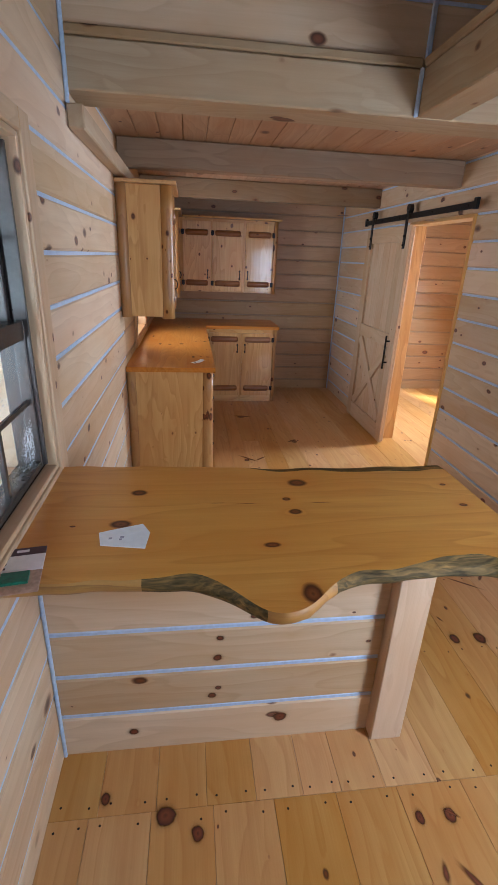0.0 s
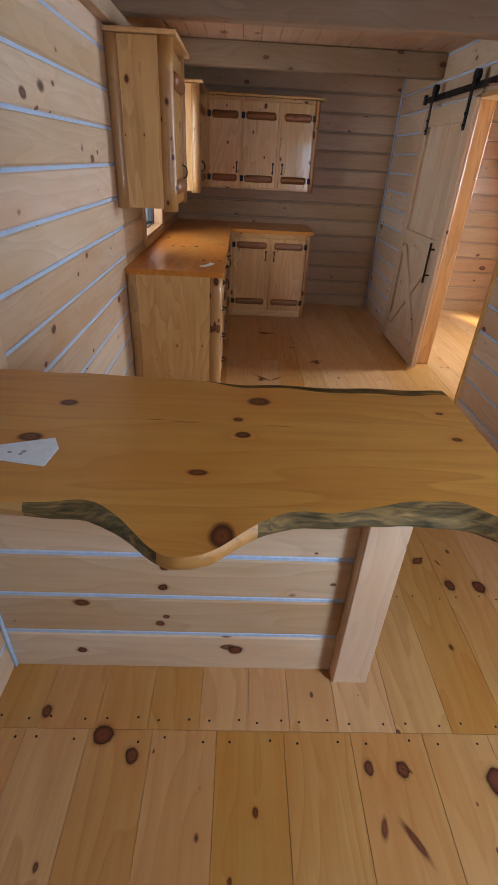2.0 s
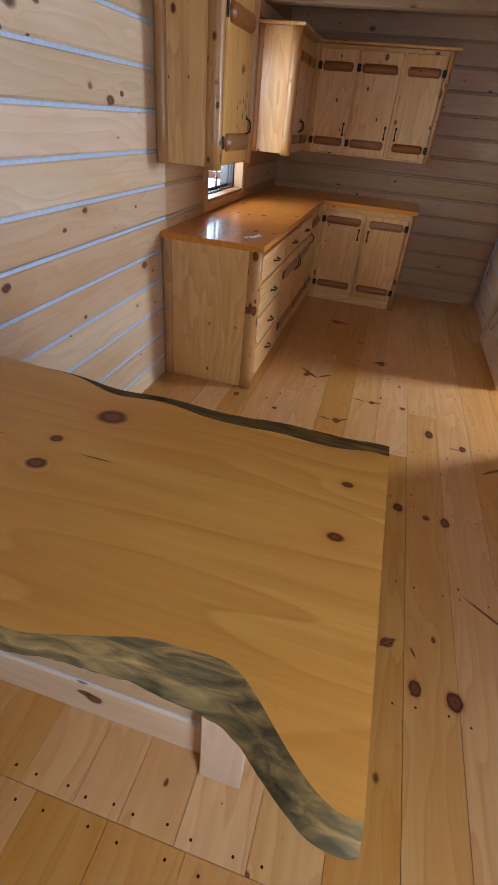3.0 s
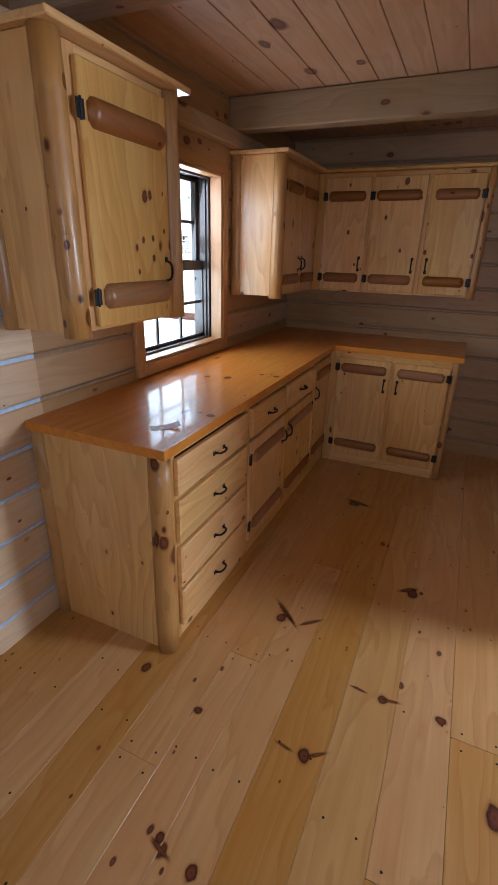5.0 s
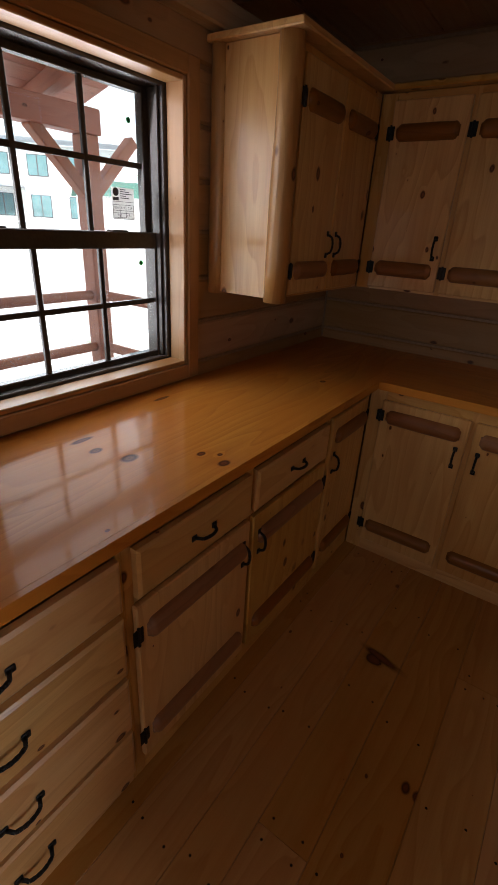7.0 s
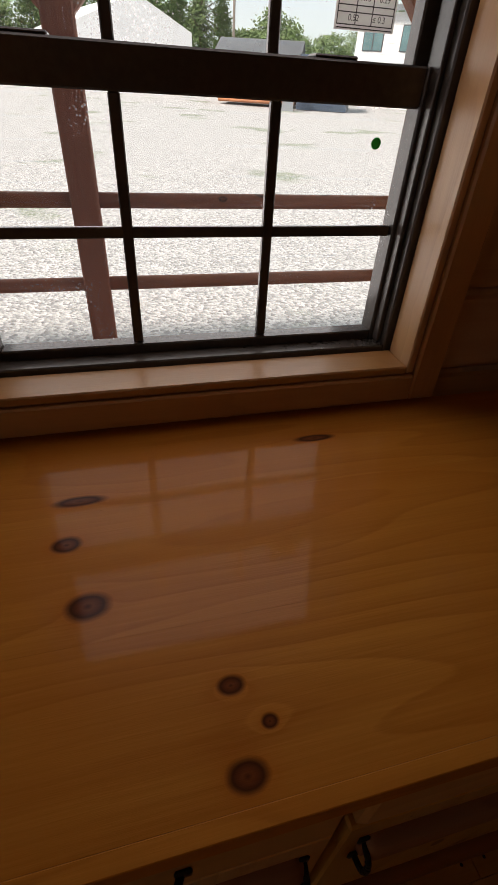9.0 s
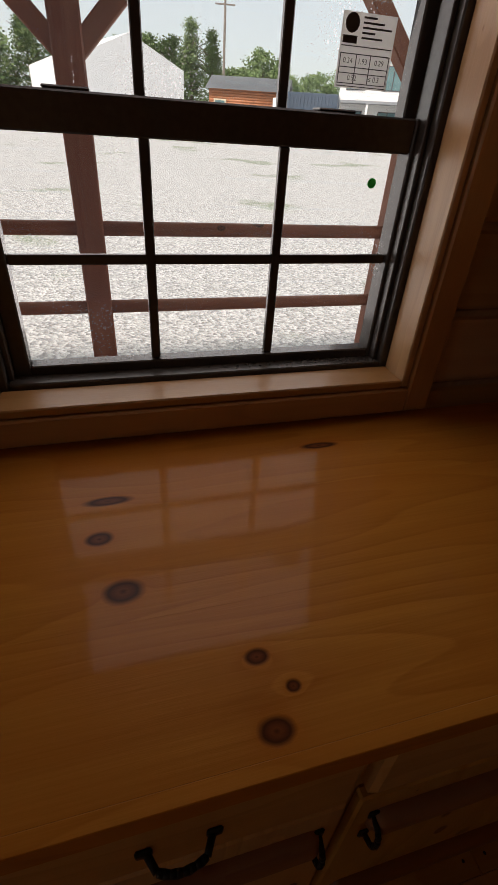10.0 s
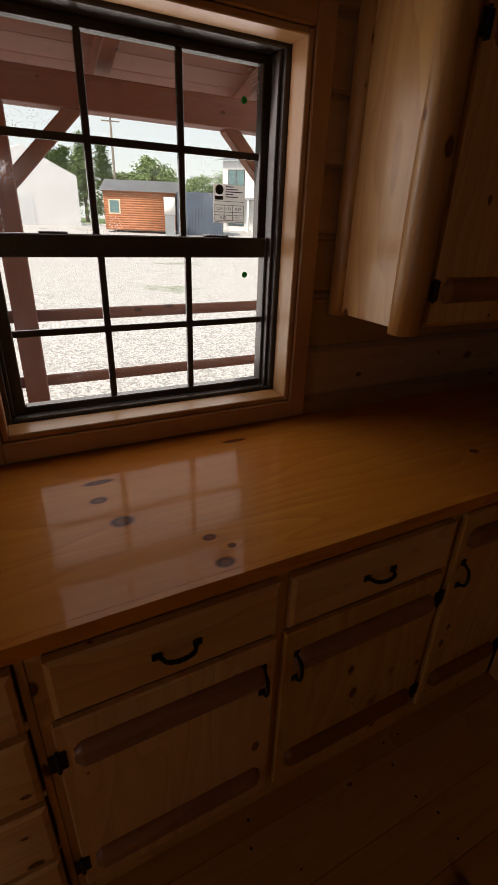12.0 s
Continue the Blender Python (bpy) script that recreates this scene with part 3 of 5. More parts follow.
# spike knots: x, y, length and width in mm, turn in degrees
SPIKES = [(1.62, 2.89, 54, 14, 37), (1.71, 2.88, 32, 9, -64), (1.99, 3.14, 155, 10, -36), (2.12, 3.18, 53, 16, 49), (1.55, 3.67, 84, 14, 53), (1.47, 2.88, 49, 16, 23), (1.47, 3.43, 49, 11, 33), (2.16, 4.16, 144, 15, 37), (1.47, 3.96, 68, 12, 33), (1.17, 4.34, 52, 10, -9), (1.28, 4.36, 60, 12, 36), (1.35, 4.67, 54, 10, -7), (1.47, 4.67, 57, 12, 10), (1.95, 4.3, 43, 10, -5), (0.96, 3.92, 63, 14, -16), (0.98, 4.91, 126, 14, -41), (1.28, 1.85, 89, 17, -58), (1.2, 1.88, 45, 16, -102), (1.3, 2.03, 41, 9, -34), (0.96, 4.93, 141, 20, -42), (1.08, 4.92, 96, 16, 42), (1.04, 6.1, 139, 30, -13), (1.45, 5.34, 80, 20, 35)]
for x, y, ln, wd, turn in SPIKES:
    ob = knot(floor, Matrix.Identity(4), 1.0)
    ob.data = SPIKE_DISC
    ob.matrix_basis = Matrix.Translation((x, y, 0.0016)) @ pose(0, 0, 0, 0, 0, turn) @ Matrix.Diagonal((ln / 1050, wd / 1050, 1, 1))

# ---- windows in the west wall ----
def sheet_label(parent, y0, y1, z0, z1, x):
    """Paper energy label on the pane: lines of small print and the ratings."""
    lab = part("paper_label", boxed(x, x + 0.0012, y0, y1, z0, z1, 0), LABEL, parent, "white paper rating label")
    w, h = y1 - y0, z1 - z0
    bm = bmesh.new()
    bmesh.ops.create_circle(bm, cap_ends=True, segments=14, radius=w * 0.13, matrix=pose(x + 0.002, y0 + w * 0.18, z0 + h * 0.86, 90, 0, 90))
    box(bm, x + 0.0012, x + 0.002, y0 + w * 0.04, y0 + w * 0.30, z0 + h * 0.60, z0 + h * 0.70)
    for k in range(5):
        box(bm, x + 0.0012, x + 0.002, y0 + w * 0.38, y0 + w * (0.62 + 0.3 * ((k * 7) % 3) / 2), z0 + h * (0.93 - 0.065 * k), z0 + h * (0.955 - 0.065 * k))
    for zz in (0.56, 0.46, 0.28, 0.20, 0.06, 0.02):
        box(bm, x + 0.0012, x + 0.002, y0 + w * 0.03, y1 - w * 0.03, z0 + h * zz, z0 + h * (zz + 0.012))
    for yy in (0.03, 0.33, 0.60, 0.955):
        box(bm, x + 0.0012, x + 0.002, y0 + w * yy, y0 + w * (yy + 0.012), z0 + h * 0.06, z0 + h * 0.46)
    part("print_lines", bm, INK, lab)
    for text, fy, fz in (("0.34", 0.18, 0.34), ("1.93", 0.46, 0.34), ("0.29", 0.78, 0.34), ("0.52", 0.30, 0.11), ("≤ 0.3", 0.72, 0.11)):
        cu = bpy.data.curves.new("rating", "FONT")
        cu.body, cu.size, cu.align_x = text, h * 0.105, "CENTER"
        cu.materials.append(INK)
        ob = new("rating", cu)
        ob.parent = lab
        ob.matrix_world = Matrix.Translation((x + 0.0022, y0 + w * fy, z0 + h * fz)) @ Matrix(((0, 0, 1, 0), (1, 0, 0, 0), (0, 1, 0, 0), (0, 0, 0, 1)))


def sash(parent, y0, y1, z0, z1, x, stile, rails, mid_y, mid_z):
    """One glazed sash: frame, 3 x 2 lights, glass."""
    ob = part("sash", boxed(x - 0.018, x + 0.018, y0, y0 + stile, z0, z1, 0.003), VINYL, parent)
    for a, b, c, d in ((y1 - stile, y1, z0, z1), (y0 + stile, y1 - stile, z0, z0 + rails[0]), (y0 + stile, y1 - stile, z1 - rails[1], z1)):
        part("sash_rail", boxed(x - 0.018, x + 0.018, a, b, c, d, 0.003), VINYL, ob)
    for y in mid_y:
        part("muntin", boxed(x - 0.006, x + 0.008, y - 0.009, y + 0.009, z0 + rails[0], z1 - rails[1], 0.002), VINYL, ob)
    part("muntin", boxed(x - 0.005, x + 0.007, y0 + stile, y1 - stile, mid_z - 0.009, mid_z + 0.009, 0.002), VINYL, ob)
    pane = part("pane", boxed(x - 0.002, x + 0.002, y0 + stile - 0.004, y1 - stile + 0.004, z0 + rails[0] - 0.004, z1 - rails[1] + 0.004, 0), GLASS, ob, "clear window glass")
    pane.visible_shadow = False
    return ob


def window(name, w, label, detail=False, inset=0.0, cw=0.06, slim=0.0, wood=None):
    y0, y1, z0, z1 = w
    wood_z, wood_y = wood or (CASE_SHADED_Z, CASE_SHADED_Y)
    face = -0.046 + inset * 0.5 - slim
    win = thing(name, label, "window", kind="structure")
    # wooden lining of the opening and the flat casing on the logs
    for a, b, c, d in ((y0 - 0.001, y0 + 0.016, z0, z1), (y1 - 0.016, y1 + 0.001, z0, z1), (y0 + 0.016, y1 - 0.016, z1 - 0.016, z1 + 0.001), (y0 + 0.016, y1 - 0.016, z0 - 0.001, z0 + 0.016)):
        part("window_lining", boxed(face + 0.002, 0.012, a, b, c, d, 0.003), wood_z if d - c > b - a else wood_y, win)
    for a, b, c, d in ((y0 - cw - 0.002, y0 - 0.002, z0 - 0.06, z1 + 0.06), (y1 + 0.002, y1 + cw + 0.002, z0 - 0.06, z1 + 0.06), (y0 - 0.002, y1 + 0.002, z1 + 0.002, z1 + 0.06), (y0 - 0.002, y1 + 0.002, z0 - 0.06, z0 - 0.002)):
        part("casing", boxed(-0.004, 0.020, a, b, c, d, 0.004), wood_z if d - c > b - a else wood_y, win)
    # outer frame in stepped profile
    fr = part("window_frame", boxed(-0.185 + inset, face, y0, y0 + 0.030, z0, z1, 0.003), VINYL, win)
    for a, b, c, d in ((y1 - 0.030, y1, z0, z1), (y0 + 0.03, y1 - 0.03, z0, z0 + 0.026), (y0 + 0.03, y1 - 0.03, z1 - 0.026, z1)):
        part("frame_member", boxed(-0.185 + inset, face, a, b, c, d, 0.003), VINYL, fr)
    part("frame_stop", boxed(-0.128 + inset, -0.088 + inset, y1 - 0.040, y1 - 0.030, z0 + 0.026, z1 - 0.026, 0.002), VINYL, fr)
    part("frame_stop", boxed(-0.128 + inset, -0.088 + inset, y0 + 0.030, y0 + 0.040, z0 + 0.026, z1 - 0.026, 0.002), VINYL, fr)
    third = (y1 - y0 - 0.14 + slim) / 3
    mids = (y0 + 0.07 + third, y0 + 0.07 + 2 * third)
    zm = 1.452
    sash(win, y0 + 0.038 - slim * (0.0 if detail else 0.7), y1 - 0.038 + slim * 0.9, z0 + 0.022, zm + 0.030, -0.127 + inset + (0.0 if detail else slim * 0.4), 0.036 - slim * 0.2, (0.022, 0.056), mids, (z0 + 0.044 + zm - 0.03) / 2 + 0.006)
    sash(win, y0 + 0.032, y1 - 0.032 + slim * 0.6, zm - 0.012, z1 - 0.026, -0.164 + inset + (0.0 if detail else slim * 0.4), 0.038, (0.040, 0.020), mids, (zm + 0.03 + z1 - 0.046) / 2)
    lock = part("sash_lock", boxed(-0.150 + inset, -0.112 + inset, y1 - 0.24, y1 - 0.17, zm + 0.030, zm + 0.035, 0.002), VINYL, win)
    part("sash_lock", boxed(-0.150 + inset, -0.112 + inset, y0 + 0.17, y0 + 0.24, zm + 0.030, zm + 0.035, 0.002), VINYL, win)
    if detail:
        sheet_label(win, 5.902, 6.004, 1.520, 1.622, -0.1615)
        for y, z, x in ((5.992, 1.375, -0.1245), (5.995, 1.83, -0.1615)):
            bm = bmesh.new()
            bmesh.ops.create_cone(bm, cap_ends=True, segments=16, radius1=0.009, radius2=0.009, depth=0.001, matrix=pose(x, y, z, 0, 90, 0))
            part("sticker_dot", bm, GREEN, win, "green round sticker")
    return win


def thin_sheet(name, color):
    """Thin paper or film that lets some light through."""
    mat = plain(name, color, 0.7, 0, 50, 0.05, 0)
    nodes, links = mat.node_tree.nodes, mat.node_tree.links
    thin = nodes.new("ShaderNodeBsdfTranslucent")
    thin.inputs["Color"].default_value = (*color, 1)
    both = nodes.new("ShaderNodeMixShader")
    both.inputs[0].default_value = 0.5
    links.new(nodes["Principled BSDF"].outputs[0], both.inputs[1])
    links.new(thin.outputs[0], both.inputs[2])
    links.new(both.outputs[0], nodes["Material Output"].inputs["Surface"])
    return mat


LABEL = thin_sheet("thin_label_paper", (0.80, 0.80, 0.78))
GREEN = thin_sheet("green_sticker", (0.03, 0.42, 0.10))
window("window_2", W2, "dark bronze sash window with grilles and pine casing", True, slim=0.024)
window("window_1", W1, "dark bronze sash window beside the bar, pine casing", False, 0.075, 0.085, 0.022, (PALE_Z, PALE_Y))

# window of the side room, on the outer wall
fr = thing("window_3", "small dark framed window of the side room", "window", kind="structure")
for a, b, c, d in ((5.25, 5.30, 1.1, 2.0), (5.90, 5.95, 1.1, 2.0), (5.30, 5.90, 1.1, 1.15), (5.30, 5.90, 1.95, 2.0)):
    part("window_frame", boxed(OUT_X + 0.08, OUT_X + 0.16, a, b, c, d), VINYL, fr)
pane = part("pane", boxed(OUT_X + 0.118, OUT_X + 0.122, 5.296, 5.904, 1.146, 1.954, 0), GLASS, fr)
pane.visible_shadow = False

# ---- half wall with post and live-edge bar ----
half = log_wall("wall_half", "low log wall under the bar top", Matrix.Translation((0.0, 2.345, 0)), 1.118, 0.925, 0.182, pitch=0.182, thick=0.12)
post = new("bar_post", mesh_from(boxed(-0.46, 0.465, -0.06, 0.06, -0.06, 0.06, 0.004), "bar_post", LOG))
post.matrix_world = pose(1.18, 2.355, 0.46, 0, -90, 0)
tagged(post, "square pine post at the end of the half wall", "post")
# corner strips between half wall and side wall
tagged(part("corner_seal", boxed(0.001, 0.012, 2.332, 2.344, 0.0, 0.92, 0.003), CHINK_SKY), "sealant strip in the wall corner", "trim", kind="structure")

for x, z, mm in ((0.247, 0.09, 17), (0.774, 0.105, 26), (0.541, 0.415, 16), (0.549, 0.50, 13), (0.523, 0.24, 15), (0.545, 0.275, 11), (0.659, 0.585, 12)):
    knot(half, pose(x, 2.3438, z, 90, 0, 0), mm / 1000, 0.8)
BAR_Z, BAR_T = 0.974, 0.042


def near_edge(x):
    """The slab's live edge: a gentle wave with one burl and a swelling at the open end."""
    y = 2.045 + 0.012 * math.sin(x * 6.0 + 0.4)
    y -= 0.115 * math.exp(-((x - 0.66) / 0.115) ** 2)
    y -= 0.085 * math.exp(-((x - 1.36) / 0.10) ** 2)
    return y + 0.002 * math.sin(x * 31) + 0.0015 * math.sin(x * 57 + 1)


def far_edge(x):
    return 2.690 + 0.010 * math.sin(x * 5.0 + 1.0) + 0.004 * math.sin(x * 23)


SAPWOOD = pine("sapwood_edge", (0.56, 0.33, 0.11), (0.30, 0.17, 0.06), "X", rough=0.5, knots=0.0, grain=1.6)
COLS, ROWS_N = 140, 12
bar = thing("bar_counter", "glossy honey pine slab with live bark edge", "bar counter", at=(0.7, 2.36, BAR_Z))
slab, front_wane, back_wane = bmesh.new(), bmesh.new(), bmesh.new()
grids = {}
for i in range(COLS + 1):
    x = 0.004 + (1.392 - 0.004) * i / COLS
    ya, yb = near_edge(x), far_edge(x)
    flare = 0.007 + 0.004 * noise.noise((x * 9, 3, 0)) + 0.050 * math.exp(-((x - 1.20) / 0.18) ** 2) + 0.026 * math.exp(-((x - 0.47) / 0.09) ** 2) + 0.014 * math.exp(-((x - 0.86) / 0.07) ** 2)
    under = 0.012 + 0.012 * noise.noise((x * 7, 9, 0)) + 0.07 * min(1.0, max(0.0, (x - 0.5) / 0.6)) * (1 + 0.3 * noise.noise((x * 6, 4, 2)))
    rag = 0.004 * noise.noise((x * 40, 1, 4))
    grids.setdefault("top", []).append([(x, ya + flare + (yb - under - ya - flare) * j / ROWS_N, BAR_Z) for j in range(ROWS_N + 1)])
    grids.setdefault("front", []).append([(x, ya + flare, BAR_Z), (x, ya + flare * 0.5 + rag, BAR_Z - 0.004 - flare * 0.12), (x, ya + rag, BAR_Z - 0.010 - flare * 0.3), (x, ya + 0.004 - rag, BAR_Z - 0.028), (x, ya + 0.018, BAR_Z - BAR_T)])
    grids.setdefault("back", []).append([(x, yb - 0.014, BAR_Z - BAR_T), (x, yb + rag, BAR_Z - 0.026), (x, yb - under * 0.4, BAR_Z - 0.006), (x, yb - under, BAR_Z)])
    grids.setdefault("under", []).append([(x, ya + 0.018, BAR_Z - BAR_T), (x, yb - 0.014, BAR_Z - BAR_T)])


def strip(bm, rows):
    vs = [[bm.verts.new(p) for p in r] for r in rows]
    for a, b in zip(vs, vs[1:]):
        for k in range(len(a) - 1):
            bm.faces.new((a[k], b[k], b[k + 1], a[k + 1]))
    return vs


strip(slab, grids["top"])
strip(slab, [r[::-1] for r in grids["under"]])
for i in (0, COLS):
    ring = grids["top"][i] + grids["back"][i][::-1][1:] + grids["front"][i][::-1][:-1]
    slab.faces.new([slab.verts.new(p) for p in (ring if i == 0 else ring[::-1])])
strip(front_wane, [r[::-1] for r in grids["front"]])
strip(back_wane, [r[::-1] for r in grids["back"]])
for f in front_wane.faces:
    if max(v.co.y for v in f.verts) < 5 and grids["front"][min(COLS, int((f.calc_center_median().x - 0.004) / 1.388 * COLS))][0][1] - near_edge(f.calc_center_median().x) < 0.0100:
        f.material_index = 1
for nm, b_, mt in (("slab", slab, BAR), ("live_edge", front_wane, [BARK, SAPWOOD]), ("live_edge", back_wane, BARK)):
    ob = part(nm, b_, mt, bar, "" if nm == "slab" else "rough bark-streaked wane", nm != "slab")
    ob.matrix_parent_inverse = Matrix.Translation(bar.location).inverted()

knot(bar, Matrix.Translation((1.338, 2.02, BAR_Z + 0.0008)), 0.026, 1.7)
knot(bar, Matrix.Translation((0.73, 1.985, BAR_Z + 0.0008)), 0.030, 1.2)
# papers lying on the bar
bm = bmesh.new()
vs = [bm.verts.new((x, y, BAR_Z + 0.0025)) for x, y in ((0.211, 2.262), (0.323, 2.300), (0.346, 2.256), (0.339, 2.183), (0.224, 2.203))]
bmesh.ops.extrude_face_region(bm, geom=[bm.faces.new(vs)])
bmesh.ops.translate(bm, verts=bm.verts[-5:], vec=(0, 0, -0.0018))
bmesh.ops.recalc_face_normals(bm, faces=bm.faces)
tag = thing("paper_tag", "white paper tag lying on the bar top", "paper tag")
part("sheet", bm, PAPER, tag)
bm = bmesh.new()
for x, y, s in ((0.245, 2.232, 0.008), (0.275, 2.236, 0.010), (0.272, 2.226, 0.007)):
    box(bm, x - s / 2, x + s / 2, y - s / 2, y + s / 2, BAR_Z + 0.0026, BAR_Z + 0.0031)
part("print_marks", bm, plain("pale_print", (0.35, 0.33, 0.36), 0.7, 0, 60, 0.2, 0), tag)

pack = thing("hardware_packet", "clear packet with a dark header card on the bar top", "packet")
CARD = Matrix.Translation((0.055, 2.10, BAR_Z + 0.001)) @ pose(0, 0, 0, 0, 0, 9)
for nm, (x0, x1, y0, y1, z0, z1), mat in (("header_card", (-0.055, 0.055, 0.07, 0.10, 0, 0.004), plain("maroon_card", (0.05, 0.022, 0.028), 0.5, 0, 60, 0.15, 0)),
                                          ("white_card", (-0.055, 0.055, 0.005, 0.07, 0, 0.0032), PAPER),
                                          ("clear_bag", (-0.055, 0.055, -0.075, 0.005, 0, 0.003), plain("cloudy_film", (0.48, 0.33, 0.24), 0.25, 0, 90, 0.2, 0.2)),
                                          ("green_part", (-0.03, 0.03, -0.045, -0.005, 0.003, 0.011), plain("green_plastic", (0.02, 0.15, 0.09), 0.35, 0, 60, 0.3, 0.3))):
    ob = part(nm, boxed(x0, x1, y0, y1, z0, z1, 0.0008), mat, pack)
    ob.matrix_local = CARD
bm = bmesh.new()
for k in range(3):
    box(bm, -0.045, -0.028, 0.052 - 0.018 * k, 0.060 - 0.018 * k, 0.0032, 0.0037)
ob = part("print_bars", bm, INK, pack)
ob.matrix_local = CARD
ob = part("logo_bar", boxed(-0.012, 0.016, 0.080, 0.090, 0.004, 0.0045, 0), PAPER, pack)
ob.matrix_local = CARD


# ---- kitchen cabinets ----
def place(parent, m, made):
    for o in made:
        o.parent = parent
        o.matrix_local = m
    return made


def half_log(length, r, mat, flat=0.75):
    """Applied half log with rounded ends; it lies along x, bulging to -y."""
    bm = bmesh.new()
    S = 10
    rings = []
    ends = [0.0, 0.02, 0.05, 0.09, 0.14]
    for f in [e * 0.1 / length * 2 for e in ends] + [0.2, 0.4, 0.6, 0.8] + [1 - e * 0.1 / length * 2 for e in ends[::-1]]:
        e = min(f, 1 - f) * length
        rr = r * math.sqrt(max(0.0, 1 - max(0.0, 1 - e / (r * 0.55)) ** 2)) if e < r * 0.55 else r
        rr = max(rr, r * 0.62) * (1 + 0.05 * noise.noise((f * 3, length * 7, r)))
        x = (f - 0.5) * length
        rings.append([bm.verts.new((x, -rr * flat * math.sin(math.pi * k / S), rr * math.cos(math.pi * k / S))) for k in range(S + 1)])
    for a, b in zip(rings, rings[1:]):
        for k in range(S):
            bm.faces.new((a[k], a[k + 1], b[k + 1], b[k]))
    bm.faces.new(rings[0])
    bm.faces.new(rings[-1][::-1])
    bmesh.ops.recalc_face_normals(bm, faces=bm.faces)
    return bm


def pull(bm, twist=True):
    """Wrought pull: two spade pads and a bowed bar, upright along z, standing off to -y."""
    for s in (-1, 1):
        box(bm, -0.011, 0.011, -0.006, 0.0, s * 0.052 - 0.013, s * 0.052 + 0.013, 0.003)
        rod(bm, (0, -0.004, s * 0.048), (0, -0.026, s * 0.036), 0.006, 0.0055, 8)
    steps = 8
    for k in range(steps):
        a, b = -0.036 + 0.072 * k / steps, -0.036 + 0.072 * (k + 1) / steps
        bow = lambda z: -0.026 - 0.008 * (1 - (z / 0.036) ** 2)
        rod(bm, (0, bow(a), a), (0, bow(b), b), 0.0062 if k % 2 else 0.0052, 0.0052 if k % 2 else 0.0062, 8)
    return bm


bm = pull(bmesh.new())
bmesh.ops.scale(bm, verts=bm.verts, vec=(0.86, 0.86, 0.80))
PULL = mesh_from(bm, "pull", IRON, True)
bm = bmesh.new()
for s in (-1, 1):
    box(bm, s * 0.009 - 0.008, s * 0.009 + 0.008, -0.004, 0, -0.026, 0.026, 0.0015)
rod(bm, (0, -0.004, -0.030), (0, -0.004, 0.030), 0.0045, None, 8)
HINGE = mesh_from(bm, "hinge", IRON)


def fix(mesh, name, parent, m):
    ob = new(name, mesh)
    ob.parent = parent
    ob.matrix_local = m
    return ob


def slab_door(unit, name, m, x0, x1, z0, z1, hinge, pull_z, rails, mat, log_mat, front=0.0, r=0.036):
    """Flat pine door with two half-log rails, a pull and hinges; face frame coordinates, face looks to -y."""
    dr = part(name, boxed(x0, x1, front - 0.020, front, z0, z1, 0.004), mat, unit)
    dr.matrix_local = m
    ident = Matrix.Identity(4)
    for z in rails:
        rail = part("half_log_rail", half_log(x1 - x0 - 0.06, r, log_mat), log_mat, dr, "rounded half-log rail", True)
        rail.matrix_local = Matrix.Translation(((x0 + x1) / 2, front - 0.019, z))
    hx, px = (x0, x1 - 0.035) if hinge == "l" else (x1, x0 + 0.035)
    fix(PULL, "pull", dr, Matrix.Translation((px, front - 0.020, pull_z)))
    for z in (rails[0], rails[1]):
        fix(HINGE, "hinge", dr, Matrix.Translation((hx, front - 0.019, z)))
    return dr


def drawer(unit, m, x0, x1, z0, z1, mat):
    bm = bmesh.new()
    box(bm, x0, x1, -0.018, 0, z0, z1, 0.0)
    face = min(bm.faces, key=lambda f: f.calc_center_median().y)
    bmesh.ops.inset_region(bm, faces=[face], thickness=0.014, depth=0.006)
    dr = part("drawer_front", bm, mat, unit)
    dr.matrix_local = m
    fix(PULL, "pull", dr, Matrix.Translation(((x0 + x1) / 2, -0.024, (z0 + z1) / 2)) @ pose(0, 0, 0, 0, 90, 0))
    return dr


def log_stile(unit, m, x, y, z0, z1, r, name="log_stile"):
    bm = rod(bmesh.new(), (x, y, z0), (x, y, z1), r, r * 0.97, 14, 0.11)
    ob = part(name, bm, POLE, unit, "rounded peeled-log stile", True)
    ob.matrix_local = m
    return ob


# own frame of a unit: x along its front, -y to the room, face at y = 0, back at y = depth
FACE_E = lambda x, y: Matrix.Translation((x, y, 0)) @ Matrix(((0, -1, 0, 0), (1, 0, 0, 0), (0, 0, 1, 0), (0, 0, 0, 1)))
FACE_S = lambda x, y: Matrix.Translation((x, y, 0))
I4 = Matrix.Identity(4)


def unit_at(name, label, m, group=""):
    u = thing(name, label, "cabinet", group)
    u.matrix_world = m
    return u


def carcass(u, w, depth, z0, z1, mat_side=None):
    t = 0.018
    for nm, a in (("side_panel", (0, t, 0.018, depth - 0.002, z0, z1)), ("side_panel", (w - t, w, 0.018, depth - 0.002, z0, z1)), ("bottom_panel", (t, w - t, 0.018, depth - 0.002, z0, z0 + t)),
                  ("back_panel", (t, w - t, depth - 0.010, depth - 0.004, z0 + t, z1)), ("top_rail", (t, w - t, 0.02, depth - 0.01, z1 - t, z1))):
        part(nm, boxed(*a, 0.002), CAB_Z, u)


def face_frame(u, w, z0, z1, stiles, rails):
    for a, b in stiles:
        part("stile", boxed(a, b, 0.0, 0.018, z0, z1, 0.002), CAB_Z, u)
    for a, b, c, d in rails:
        part("rail", boxed(a, b, 0.0005, 0.0175, c, d, 0.002), CAB_X, u)


def crown(u, x0, x1, y0, y1, z):
    part("crown_board", boxed(x0, x1, y0, y1, z, z + 0.022, 0.004), CAB_X, u)


